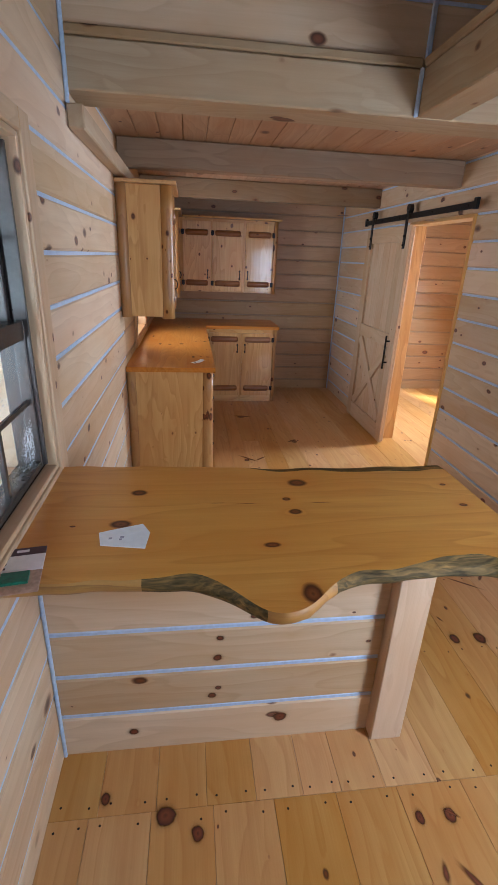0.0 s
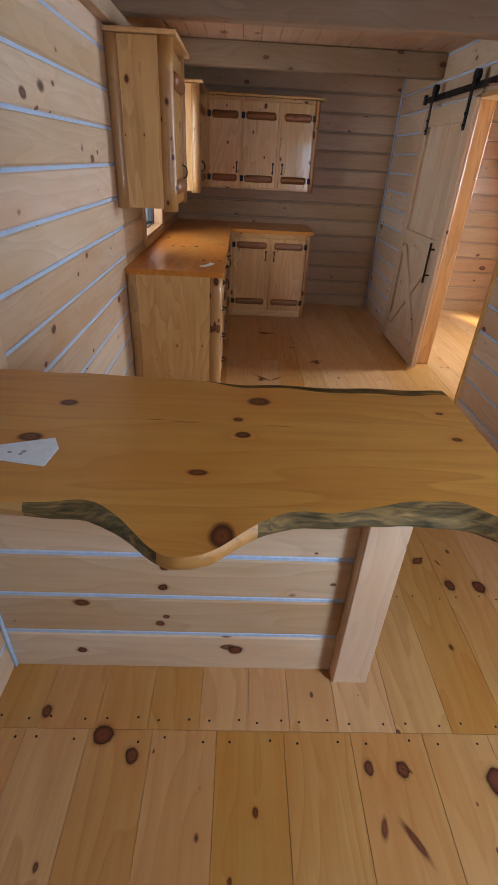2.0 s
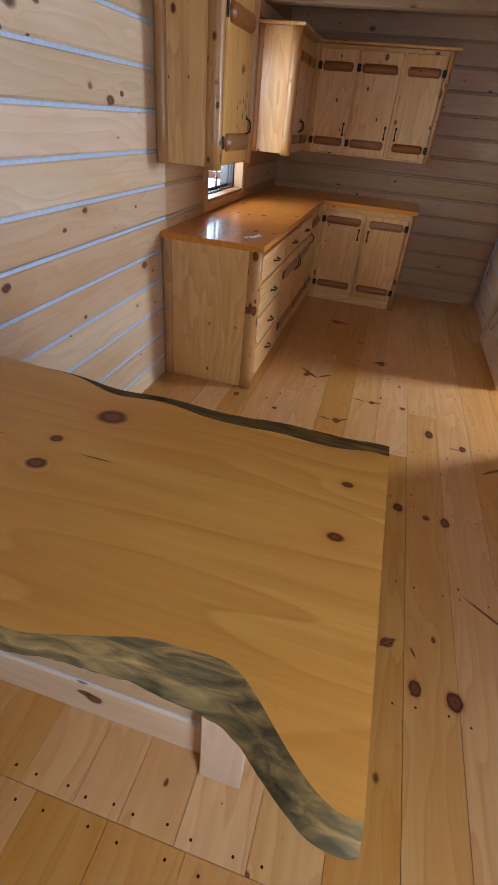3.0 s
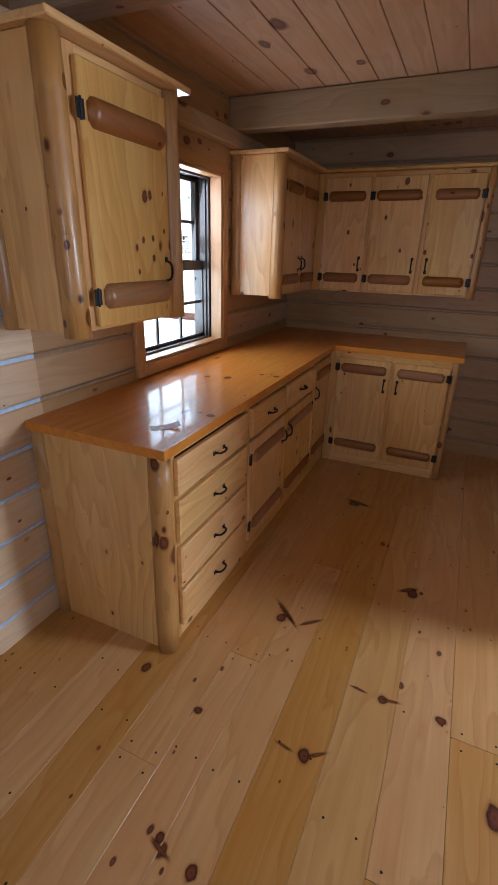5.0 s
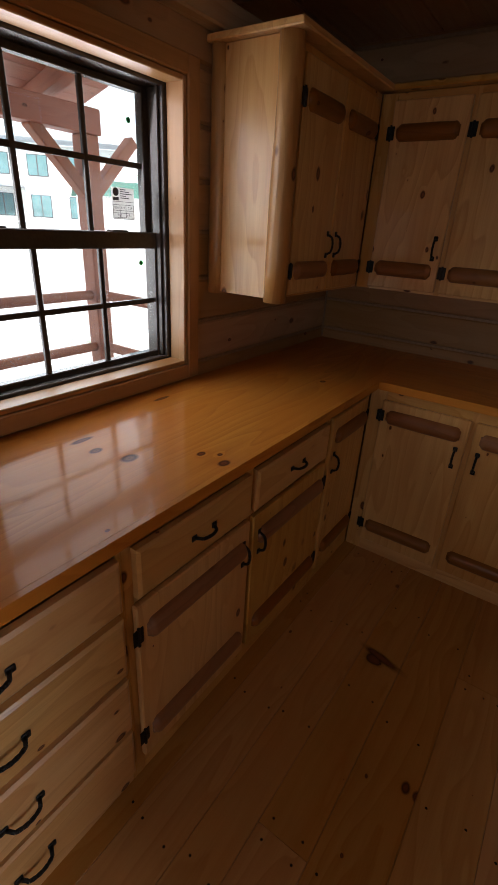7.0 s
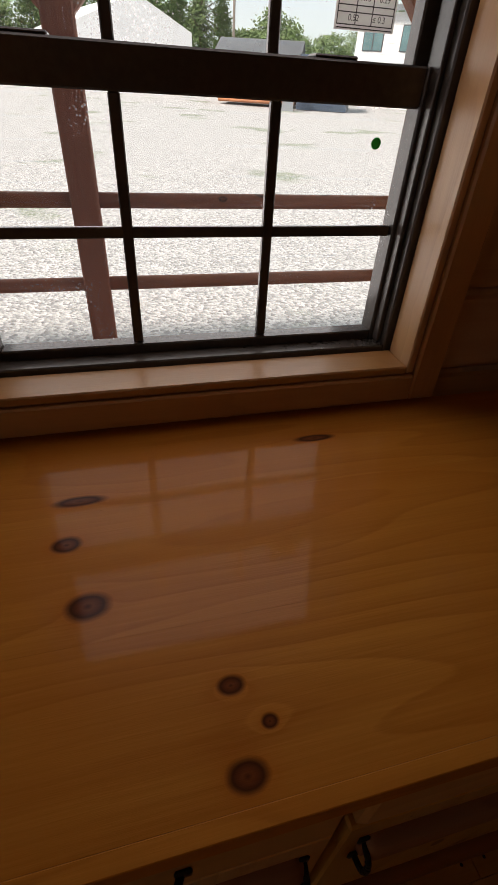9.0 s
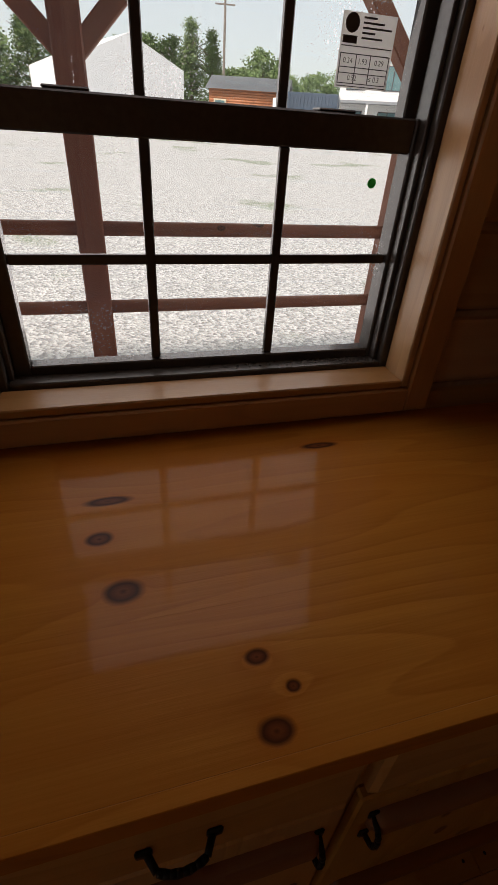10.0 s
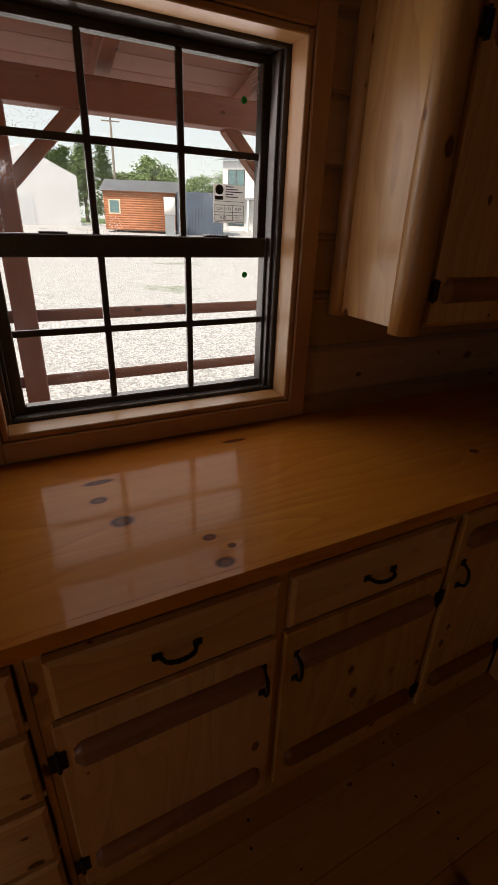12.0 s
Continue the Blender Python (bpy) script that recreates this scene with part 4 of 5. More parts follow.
UP_Z0, UP_Z1 = 1.275, 2.075
# wall cabinet before the window: front looks east
u = unit_at("wall_cabinet", "golden pine wall cabinet with one half-log door", FACE_E(0.315, 4.475), "kitchen wall cabinets")
carcass(u, 0.65, 0.315, UP_Z0, UP_Z1)
face_frame(u, 0.65, UP_Z0, UP_Z1, [(0.0, 0.125), (0.535, 0.65)], [(0.125, 0.535, UP_Z0, UP_Z0 + 0.03), (0.125, 0.535, UP_Z1 - 0.04, UP_Z1)])
log_stile(u, I4, 0.022, 0.002, UP_Z0 - 0.012, UP_Z1, 0.044)
log_stile(u, I4, 0.602, 0.002, UP_Z0 - 0.004, UP_Z1, 0.040)
log_stile(u, I4, 0.014, 0.278, UP_Z0 - 0.006, UP_Z1, 0.036)
slab_door(u, "door", I4, 0.110, 0.553, UP_Z0 + 0.012, UP_Z1 - 0.03, "l", 1.46, (1.385, 1.915), CAB_Z, HALF_X, 0.0, 0.042)
crown(u, -0.03, 0.665, -0.065, 0.314, UP_Z1 + 0.002)

for y, z, mm in ((4.875, 1.714, 15), (4.905, 1.722, 11), (4.852, 1.57, 8), (4.913, 1.577, 8), (4.913, 1.507, 9), (4.818, 1.46, 7)):
    k_ = knot(u, Matrix.Identity(4), mm / 1000)
    k_.matrix_parent_inverse = Matrix.Identity(4)
    k_.matrix_basis = pose(y - 4.475, -0.0208, z, 90, 0, 0) @ Matrix.Diagonal((mm / 530, mm / 400, 1, 1))
# wall cabinet past the window, with two doors, running into the corner
u = unit_at("wall_cabinet", "golden pine wall cabinet with two half-log doors", FACE_E(0.315, 6.24), "kitchen wall cabinets")
carcass(u, 0.79, 0.315, UP_Z0, UP_Z1)
face_frame(u, 0.79, UP_Z0, UP_Z1, [(0.0, 0.09), (0.735, 0.79)], [(0.09, 0.735, UP_Z0, UP_Z0 + 0.03), (0.09, 0.735, UP_Z1 - 0.04, UP_Z1)])
log_stile(u, I4, 0.020, 0.0, UP_Z0 - 0.012, UP_Z1, 0.043)
log_stile(u, I4, 0.012, 0.280, UP_Z0 - 0.006, UP_Z1, 0.034)
slab_door(u, "door", I4, 0.085, 0.405, UP_Z0 + 0.012, UP_Z1 - 0.03, "l", 1.47, (1.375, 1.925), CAB_Z, HALF_X, 0.0, 0.034)
slab_door(u, "door", I4, 0.412, 0.735, UP_Z0 + 0.012, UP_Z1 - 0.03, "r", 1.47, (1.375, 1.925), CAB_Z, HALF_X, 0.0, 0.034)
crown(u, -0.03, 0.795, -0.065, 0.314, UP_Z1 + 0.002)

# three-door wall cabinet on the far wall
u = unit_at("wall_cabinet", "golden pine wall cabinet with three half-log doors", FACE_S(0.318, 7.035), "kitchen wall cabinets")
carcass(u, 1.18, 0.322, UP_Z0, UP_Z1)
face_frame(u, 1.18, UP_Z0, UP_Z1, [(0.0, 0.07), (0.385, 0.412), (0.765, 0.80), (1.12, 1.18)], [(0.07, 1.12, UP_Z0, UP_Z0 + 0.03), (0.07, 1.12, UP_Z1 - 0.04, UP_Z1)])
for a, b, h in ((0.065, 0.388, "l"), (0.408, 0.768, "l"), (0.796, 1.125, "r")):
    slab_door(u, "door", I4, a, b, UP_Z0 + 0.012, UP_Z1 - 0.03, h, 1.475, (1.375, 1.925), CAB_Z, HALF_X, 0.0, 0.034)
log_stile(u, I4, 1.155, 0.002, UP_Z0 - 0.008, UP_Z1, 0.026)
crown(u, -0.002, 1.215, -0.045, 0.32, UP_Z1 + 0.002)

# base cabinets along the west wall
CT_Z, FX = 0.92, 0.598
u = unit_at("base_cabinet", "pine base cabinet with four drawers and a panelled end", FACE_E(FX, 4.515), "kitchen base cabinets")
carcass(u, 0.715, FX, 0.05, 0.882)
part("end_panel", boxed(-0.006, 0.0, 0.03, FX - 0.05, 0.0, 0.885, 0.002), CAB_Z, u)
log_stile(u, I4, 0.016, 0.014, 0.0, 0.886, 0.044)
log_stile(u, I4, 0.008, FX - 0.034, 0.0, 0.886, 0.036)
face_frame(u, 0.715, 0.0, 0.884, [(0.02, 0.09), (0.70, 0.715)], [(0.09, 0.70, 0.0, 0.075), (0.09, 0.70, 0.845, 0.884), (0.09, 0.70, 0.665, 0.69), (0.09, 0.70, 0.455, 0.475), (0.09, 0.70, 0.25, 0.27)])
for a, b in ((0.69, 0.838), (0.478, 0.668), (0.268, 0.458), (0.072, 0.250)):
    drawer(u, I4, 0.082, 0.695, a, b, CAB_X)

u = unit_at("base_cabinet", "pine sink base with two drawer fronts over two doors", FACE_E(FX, 5.231), "kitchen base cabinets")
carcass(u, 1.05, FX, 0.05, 0.882)
face_frame(u, 1.05, 0.0, 0.884, [(0.0, 0.03), (0.495, 0.53), (1.03, 1.05)], [(0.03, 1.03, 0.0, 0.09), (0.03, 1.03, 0.84, 0.884), (0.03, 1.03, 0.665, 0.695)])
drawer(u, I4, 0.028, 0.498, 0.690, 0.838, CAB_X)
drawer(u, I4, 0.527, 1.030, 0.690, 0.838, CAB_X)
slab_door(u, "door", I4, 0.018, 0.500, 0.088, 0.668, "l", 0.555, (0.185, 0.575), CAB_Z, HALF_X, 0.0, 0.034)
slab_door(u, "door", I4, 0.522, 1.035, 0.088, 0.668, "r", 0.555, (0.185, 0.575), CAB_Z, HALF_X, 0.0, 0.034)

u = unit_at("base_cabinet", "pine corner base cabinet with one tall door", FACE_E(FX, 6.282), "kitchen base cabinets")
carcass(u, 0.43, FX, 0.05, 0.882)
face_frame(u, 0.43, 0.0, 0.884, [(0.0, 0.03), (0.37, 0.43)], [(0.03, 0.37, 0.0, 0.09), (0.03, 0.37, 0.84, 0.884)])
slab_door(u, "door", I4, 0.016, 0.375, 0.088, 0.85, "r", 0.64, (0.20, 0.76), CAB_Z, HALF_X, 0.0, 0.034)

u = unit_at("base_cabinet", "pine base cabinet with two half-log doors", FACE_S(0.604, 6.715), "kitchen base cabinets")
carcass(u, 0.88, 0.64, 0.05, 0.882)
face_frame(u, 0.88, 0.0, 0.884, [(0.0, 0.075), (0.445, 0.475), (0.835, 0.88)], [(0.075, 0.835, 0.0, 0.08), (0.075, 0.835, 0.83, 0.884)])
slab_door(u, "door", I4, 0.066, 0.450, 0.075, 0.838, "l", 0.66, (0.17, 0.765), CAB_Z, HALF_X, 0.0, 0.034)
slab_door(u, "door", I4, 0.470, 0.842, 0.075, 0.838, "r", 0.66, (0.17, 0.765), CAB_Z, HALF_X, 0.0, 0.034)
log_stile(u, I4, 0.868, 0.010, 0.0, 0.886, 0.024)

ctop = thing("countertop", "glossy varnished pine countertop of glued boards along two walls", "countertop")
for x0, x1, y0, y1 in ((0.002, 0.216, 4.485, FAR_Y - 0.002), (0.2161, 0.430, 4.485, FAR_Y - 0.002), (0.4301, 0.622, 4.485, FAR_Y - 0.002),
                       (0.6221, 1.515, 6.706, 7.03), (0.6221, 1.515, 7.0301, FAR_Y - 0.002)):
    part("glued_board", boxed(x0, x1, y0, y1, CT_Z - 0.034, CT_Z, 0.0), COUNTER if y0 < 5 else COUNTER_X, ctop)
part("front_edging", boxed(0.6221, 0.640, 4.485, 6.7056, CT_Z - 0.036, CT_Z + 0.0005, 0.001), COUNTER, ctop)
part("front_edging", boxed(0.6404, 1.515, 6.688, 6.7056, CT_Z - 0.036, CT_Z + 0.0005, 0.001), COUNTER_X, ctop)
bm = bmesh.new()
rows = []
for k in range(9):
    f = k / 8
    w = 0.021 + 0.004 * f
    z = 0.0004 + 0.012 * max(0.0, f - 0.35) ** 2 * 2.4
    rows.append([bm.verts.new((-0.054 + 0.108 * f, s_ * w, z + dz)) for dz in (0.0, 0.0007) for s_ in (-1, 1)])
for a, b in zip(rows, rows[1:]):
    for i0, i1 in ((0, 1), (1, 3), (3, 2), (2, 0)):
        bm.faces.new((a[i0], a[i1], b[i1], b[i0]))
bm.faces.new([rows[0][k] for k in (0, 2, 3, 1)])
bm.faces.new([rows[-1][k] for k in (0, 1, 3, 2)])
bmesh.ops.recalc_face_normals(bm, faces=bm.faces)
slip = thing("paper_slip", "curled white paper slip lying on the countertop", "paper slip")
slip.matrix_world = pose(0.515, 4.678, CT_Z + 0.001, 0, 0, 43)
part("sheet", bm, PAPER, slip)
part("print_mark", boxed(-0.034, -0.022, -0.005, 0.006, 0.0012, 0.0017, 0), INK, slip)

# ---- barn door in the east wall ----
for y0, y1, x0, x1, z0, z1 in ((DOOR[0] - 0.004, DOOR[0] + 0.022, RIGHT_X - 0.014, RIGHT_X + 0.144, 0, DOOR[2]), (DOOR[1] - 0.022, DOOR[1] + 0.004, RIGHT_X - 0.010, RIGHT_X + 0.144, 0, DOOR[2]),
                               (DOOR[0] + 0.022, DOOR[1] - 0.022, RIGHT_X - 0.012, RIGHT_X + 0.144, DOOR[2] - 0.022, DOOR[2] + 0.004)):
    tagged(part("trim_door_lining", boxed(x0, x1, y0, y1, z0, z1), TRIM if z1 - z0 < 0.5 else CAB_Z), "pine lining of the door opening", "trim", kind="structure")
BD = thing("barn_door", "sliding pine barn door with cross brace, half open", "door", at=(RIGHT_X - 0.04, 5.72, 0))
BX, BY0, BY1, BZ0, BZ1 = RIGHT_X - 0.05, 5.24, 6.26, 0.015, 1.985


def bd(name, x0, x1, y0, y1, z0, z1, mat, label="", bevel=0.003):
    ob = part(name, boxed(x0, x1, y0, y1, z0, z1, bevel), mat, None, label)
    ob.parent = BD
    ob.matrix_parent_inverse = BD.matrix_basis.inverted()
    return ob


n_b = 7
for k in range(n_b):
    a, b = BY0 + (BY1 - BY0) * k / n_b, BY0 + (BY1 - BY0) * (k + 1) / n_b
    bd("panel_board", BX - 0.002, BX + 0.018, a + 0.001, b - 0.001, BZ0 + 0.01, BZ1 - 0.01, PALE_Z)
S = 0.125
bd("door_stile", BX - 0.024, BX - 0.002, BY0, BY0 + S, BZ0, BZ1, PALE_Z)
bd("door_stile", BX - 0.024, BX - 0.002, BY1 - S, BY1, BZ0, BZ1, PALE_Z)
for z0, z1 in ((BZ0, BZ0 + 0.16), (0.94, 1.06), (BZ1 - 0.13, BZ1)):
    bd("door_rail", BX - 0.0235, BX - 0.002, BY0 + S, BY1 - S, z0, z1, PALE_Y)
cy, cz = (BY0 + BY1) / 2, (BZ0 + 0.16 + 0.94) / 2
hw, hh = (BY1 - BY0) / 2 - S, (0.94 - BZ0 - 0.16) / 2
for s in (-1, 1):
    ang = math.degrees(math.atan2(hh, hw)) * s
    ob = new("brace_board", mesh_from(boxed(-0.0105 - 0.0015 * s, 0.0105 - 0.001 * s, -math.hypot(hw, hh) + 0.03, math.hypot(hw, hh) - 0.03, -0.045, 0.045, 0.003), "brace_board", PALE_Y))
    ob.parent = BD
    ob.matrix_parent_inverse = BD.matrix_basis.inverted()
    ob.matrix_basis = pose(BX - 0.0125, cy, cz, ang, 0, 0)
bm = bmesh.new()
rod(bm, (BX - 0.060, 5.335, 0.74), (BX - 0.060, 5.335, 1.05), 0.009, None, 10)
for z in (0.80, 1.00):
    rod(bm, (BX - 0.024, 5.335, z), (BX - 0.060, 5.335, z), 0.008, None, 10)
ob = part("pull_bar", bm, IRON, None, "black iron bar pull", True)
ob.parent, ob.matrix_parent_inverse = BD, BD.matrix_basis.inverted()
for y in (5.34, 6.14):
    bm = bmesh.new()
    box(bm, BX - 0.032, BX - 0.024, y - 0.022, y + 0.022, 1.80, 2.10, 0.002)
    for z in (1.83, 1.90):
        rod(bm, (BX - 0.024, y, z), (BX - 0.042, y, z), 0.009, None, 6)
    rod(bm, (BX - 0.030, y, 2.115), (BX + 0.004, y, 2.115), 0.036, None, 16)
    ob = part("hanger", bm, IRON, None, "black iron strap hanger with roller")
    ob.parent, ob.matrix_parent_inverse = BD, BD.matrix_basis.inverted()
rail = thing("barn_door_rail", "black flat iron rail over the barn door", "rail", at=(RIGHT_X - 0.02, 5.4, 2.06))
bm = boxed(BX - 0.010, BX - 0.002, 4.33, 6.40, 2.035, 2.080, 0.002)
for y in (4.45, 4.95, 5.55, 5.95, 6.34):
    rod(bm, (BX - 0.014, y, 2.058), (RIGHT_X, y, 2.058), 0.012, None, 10)
for y in (4.33, 6.36):
    box(bm, BX - 0.02, BX + 0.004, y, y + 0.04, 2.03, 2.10, 0.003)
ob = part("track", bm, IRON, None)
ob.parent, ob.matrix_parent_inverse = rail, rail.matrix_basis.inverted()

# ---- porch outside the west wall ----
GROUND_Z = -0.40
PX = -1.90
deck = thing("porch_deck", "red-brown stained porch deck along the cabin", "porch deck", kind="structure")
for k in range(13):
    x0 = PX - 0.09 + k * 0.136
    board("deck_board", deck, STAIN, 9.6, 0.13, 0.03, Matrix.Translation((x0 + 0.065, 2.4, -0.03)) @ pose(0, 0, 0, 0, 0, 90))
part("deck_skirt", boxed(PX - 0.09, -WALL_T - 0.01, -2.4, 7.2, GROUND_Z, -0.062, 0.004), STAIN, deck)


def porch_post(y):
    p = thing("porch_post", "red-brown stained square timber porch post", "post", "porch posts", at=(PX, y, -0.03))
    a = part("timber", boxed(-0.066, 0.066, -0.066, 0.066, 0, 2.07, 0.008), STAIN_Z, p)
    for s in (-1, 1):
        b = new("brace", mesh_from(boxed(-0.045, 0.045, -0.04, 0.04, -0.29, 0.29, 0.006), "brace", STAIN_Z))
        b.parent = p
        b.matrix_local = pose(0, s * 0.22, 1.885, -45 * s, 0, 0)
    return p


POSTS = (7.15, 5.40, 3.65, 1.9, 0.15)
for y in POSTS:
    porch_post(y)
for ya, yb in zip(POSTS[1:], POSTS):
    r = thing("porch_rail", "two round red-brown porch rails between posts", "railing", "porch rails", at=(PX, (ya + yb) / 2, 0.5))
    for z in (0.965, 0.555):
        bm = rod(bmesh.new(), (-(yb - ya) / 2 + 0.062, 0, 0), ((yb - ya) / 2 - 0.062, 0, 0), 0.036, 0.036, 12, 0.04)
        ob = part("rail_bar", bm, STAIN, r, smooth=True)
        ob.matrix_local = pose(0, 0, z - 0.5, 0, 0, 90)
r = thing("porch_rail", "two round red-brown porch rails at the porch end", "railing", "porch rails", at=(PX / 2 - 0.1, 7.15, 0.5))
for z in (0.965, 0.555):
    bm = rod(bmesh.new(), (-0.78, 0, 0), (0.80, 0, 0), 0.036, 0.036, 12, 0.04)
    ob = part("rail_bar", bm, STAIN, r, smooth=True)
    ob.matrix_local = pose(0, 0, z - 0.5)
beam("porch_header", "red-brown stained timber carrying the porch roof", PX - 0.07, PX + 0.07, -2.4, 7.24, 2.042, 2.20, "y", mat=STAIN)
roof = thing("porch_roof", "stained board porch roof on exposed rafters", "roof", kind="structure")
slope = math.degrees(math.atan2(0.50, 1.75))
RM = Matrix.Translation((PX - 0.35, 0, 2.16)) @ pose(0, 0, 0, 0, -slope, 0)
for k in range(14):
    ob = board("roof_board", roof, STAIN, 10.0, 0.158, 0.02, RM @ Matrix.Translation((0.08 + k * 0.16, 2.4, 0.13)) @ pose(0, 0, 0, 0, 0, 90))
for y in (6.95, 6.0, 5.0, 4.0, 3.0, 2.0, 1.0):
    ob = new("rafter", mesh_from(boxed(0, 2.2, -0.045, 0.045, 0, 0.108, 0.004), "rafter", STAIN))
    ob.parent = roof
    ob.matrix_local = RM @ Matrix.Translation((0, y, 0))

# ---- yard, buildings and trees ----
def gravel_material():
    mat, n, l, bsdf = material("gravel")
    tex = n.new("ShaderNodeTexCoord")
    v = n.new("ShaderNodeTexVoronoi")
    v.inputs["Scale"].default_value = 28.0
    l.new(tex.outputs["Object"], v.inputs["Vector"])
    big = n.new("ShaderNodeTexNoise")
    big.inputs["Scale"].default_value, big.inputs["Detail"].default_value = 0.35, 6.0
    l.new(tex.outputs["Object"], big.inputs["Vector"])
    sp = n.new("ShaderNodeSeparateColor")
    l.new(v.outputs["Color"], sp.inputs[0])
    stone = ramp(n, l, sp.outputs[0], [(0.0, (0.26, 0.26, 0.26)), (0.5, (0.46, 0.46, 0.45)), (1.0, (0.66, 0.65, 0.64))])
    grass = ramp(n, l, big.outputs["Fac"], [(0.60, (0, 0, 0)), (0.66, (1, 1, 1))])
    col = mix(n, l, math_node(n, l, "MULTIPLY", math_node(n, l, "MULTIPLY", grass, sp.outputs[1]), 0.9), stone, (0.10, 0.17, 0.05))
    l.new(col, bsdf.inputs["Base Color"])
    bsdf.inputs["Roughness"].default_value = 0.9
    b = n.new("ShaderNodeBump")
    b.inputs["Strength"].default_value, b.inputs["Distance"].default_value = 0.8, 0.02
    l.new(v.outputs["Distance"], b.inputs["Height"])
    l.new(b.outputs[0], bsdf.inputs["Normal"])
    return mat


def lot_height(d):
    """The lot rises gently away from the cabin."""
    return GROUND_Z + 0.022 * min(max(0.0, d - 8.0), 55.0)


bm = bmesh.new()
rings = []
for d in (0.0, 8, 14, 20, 30, 40, 50, 63, 90, 200, 900):
    rings.append([bm.verts.new((1.1 + d * math.cos(2 * math.pi * k / 64), 5.3 + d * math.sin(2 * math.pi * k / 64), lot_height(d))) for k in range(64)] if d else [bm.verts.new((1.1, 5.3, GROUND_Z))])
for k in range(64):
    bm.faces.new((rings[0][0], rings[1][k], rings[1][(k + 1) % 64]))
    for a, b in zip(rings[1:], rings[2:]):
        bm.faces.new((a[k], b[k], b[(k + 1) % 64], a[(k + 1) % 64]))
bmesh.ops.recalc_face_normals(bm, faces=bm.faces)
if sum(f.normal.z for f in bm.faces) < 0:
    bmesh.ops.reverse_faces(bm, faces=bm.faces)
tagged(part("ground", bm, gravel_material()), "grey gravel lot with thin weeds", "ground", kind="structure")
GRASS = plain("far_grass", (0.10, 0.17, 0.05), 0.9, 0, 0.6, 0.3, 0)
tagged(part("grass_strip", boxed(-400, -66, -120, 220, lot_height(70) - 0.3, lot_height(70) + 0.05, 0), GRASS), "strip of mown grass past the lot", "grass", kind="structure")

WHITE = plain("white_siding", (0.80, 0.80, 0.79), 0.6, 0, 0.8, 0.04, 0)
TARP = plain("white_tarp", (0.82, 0.83, 0.84), 0.5, 0, 0.5, 0.05, 0)
METAL = plain("grey_metal_roof", (0.30, 0.32, 0.34), 0.45, 0.3, 0.7, 0.1, 0)
BLUE = plain("blue_steel", (0.07, 0.10, 0.14), 0.5, 0.2, 0.8, 0.15, 0)
DARKGLASS = plain("dark_far_glass", (0.10, 0.19, 0.20), 0.12, 0, 1.0, 0.2, 0)
ORANGE = plain("orange_log_stain", (0.42, 0.16, 0.07), 0.6, 0, 1.5, 0.2, 0)
EYE_X, EYE_Y = 1.1, 5.3


def spot(az, dist):
    """A place on the lot: az is the bearing from due west, towards north, in radians."""
    return EYE_X - dist * math.cos(az), EYE_Y + dist * math.sin(az)


def facing(az, dist, turn=0.0):
    """Own frame of a far building: x to its right as seen from the cabin, -y towards the cabin."""
    x, y = spot(az, dist)
    return Matrix.Translation((x, y, lot_height(dist) - 0.05)) @ pose(0, 0, 0, 0, 0, 90 - math.degrees(az) + turn) @ Matrix.Diagonal((1, 1, 0.84, 1))


def gable(w, d, eave, ridge, along="x"):
    """A closed gabled shell from the ground; ridge along x or y."""
    bm = bmesh.new()
    if along == "y":
        pts = [(-w / 2, 0), (w / 2, 0), (w / 2, eave), (0, ridge), (-w / 2, eave)]
        rings = [[bm.verts.new((x, y, z)) for x, z in pts] for y in (0, d)]
    else:
        pts = [(0, 0), (d, 0), (d, eave), (d / 2, ridge), (0, eave)]
        rings = [[bm.verts.new((x, y, z)) for y, z in pts] for x in (-w / 2, w / 2)]
    bm.faces.new(rings[0][::-1])
    bm.faces.new(rings[1])
    for i in range(5):
        bm.faces.new((rings[0][i], rings[0][(i + 1) % 5], rings[1][(i + 1) % 5], rings[1][i]))
    bmesh.ops.recalc_face_normals(bm, faces=bm.faces)
    return bm


def building(name, label, m):
    b = thing(name, label, "building")
    b.matrix_world = m
    return b


# white fabric storage building
b = building("storage_tent", "white fabric storage building with a gabled front", facing(0.068, 55, 22))
part("shell", gable(10.5, 16, 5.6, 8.2, "y"), TARP, b)
part("door", boxed(-1.6, 0.4, -0.05, 0.0, 0.0, 3.0), plain("tent_flap", (0.74, 0.76, 0.78), 0.6, 0, 1, 0.05, 0), b)
# orange log cabin with a grey metal roof
b = building("log_cabin", "orange stained log cabin with grey metal roof", facing(0.262, 45, -8))
for k in range(17):
    part("siding_log", rod(bmesh.new(), (-3.0, 0.12, 0.45 + 0.215 * k), (3.0, 0.12, 0.45 + 0.215 * k), 0.125, None, 8), ORANGE, b, smooth=True)
part("wall", boxed(-2.98, 2.98, 0.12, 4.2, 0.3, 4.0), ORANGE, b)
bm = bmesh.new()
for s, y in ((1, -0.35), (-1, 4.65)):
    vs = [bm.verts.new(p) for p in ((-3.25, y, 3.85), (3.25, y, 3.85), (3.25, 2.15, 5.0), (-3.25, 2.15, 5.0))]
    bm.faces.new(vs)
bmesh.ops.solidify(bm, geom=bm.faces[:], thickness=0.08)
part("roof", bm, METAL, b)
w = part("window", boxed(-2.5, -1.75, -0.04, 0.02, 1.9, 3.0), DARKGLASS, b)
part("window_frame", boxed(-2.62, -1.63, -0.02, 0.015, 1.78, 3.12), plain("cream_trim", (0.6, 0.5, 0.36), 0.6, 0, 2, 0.1, 0), w)
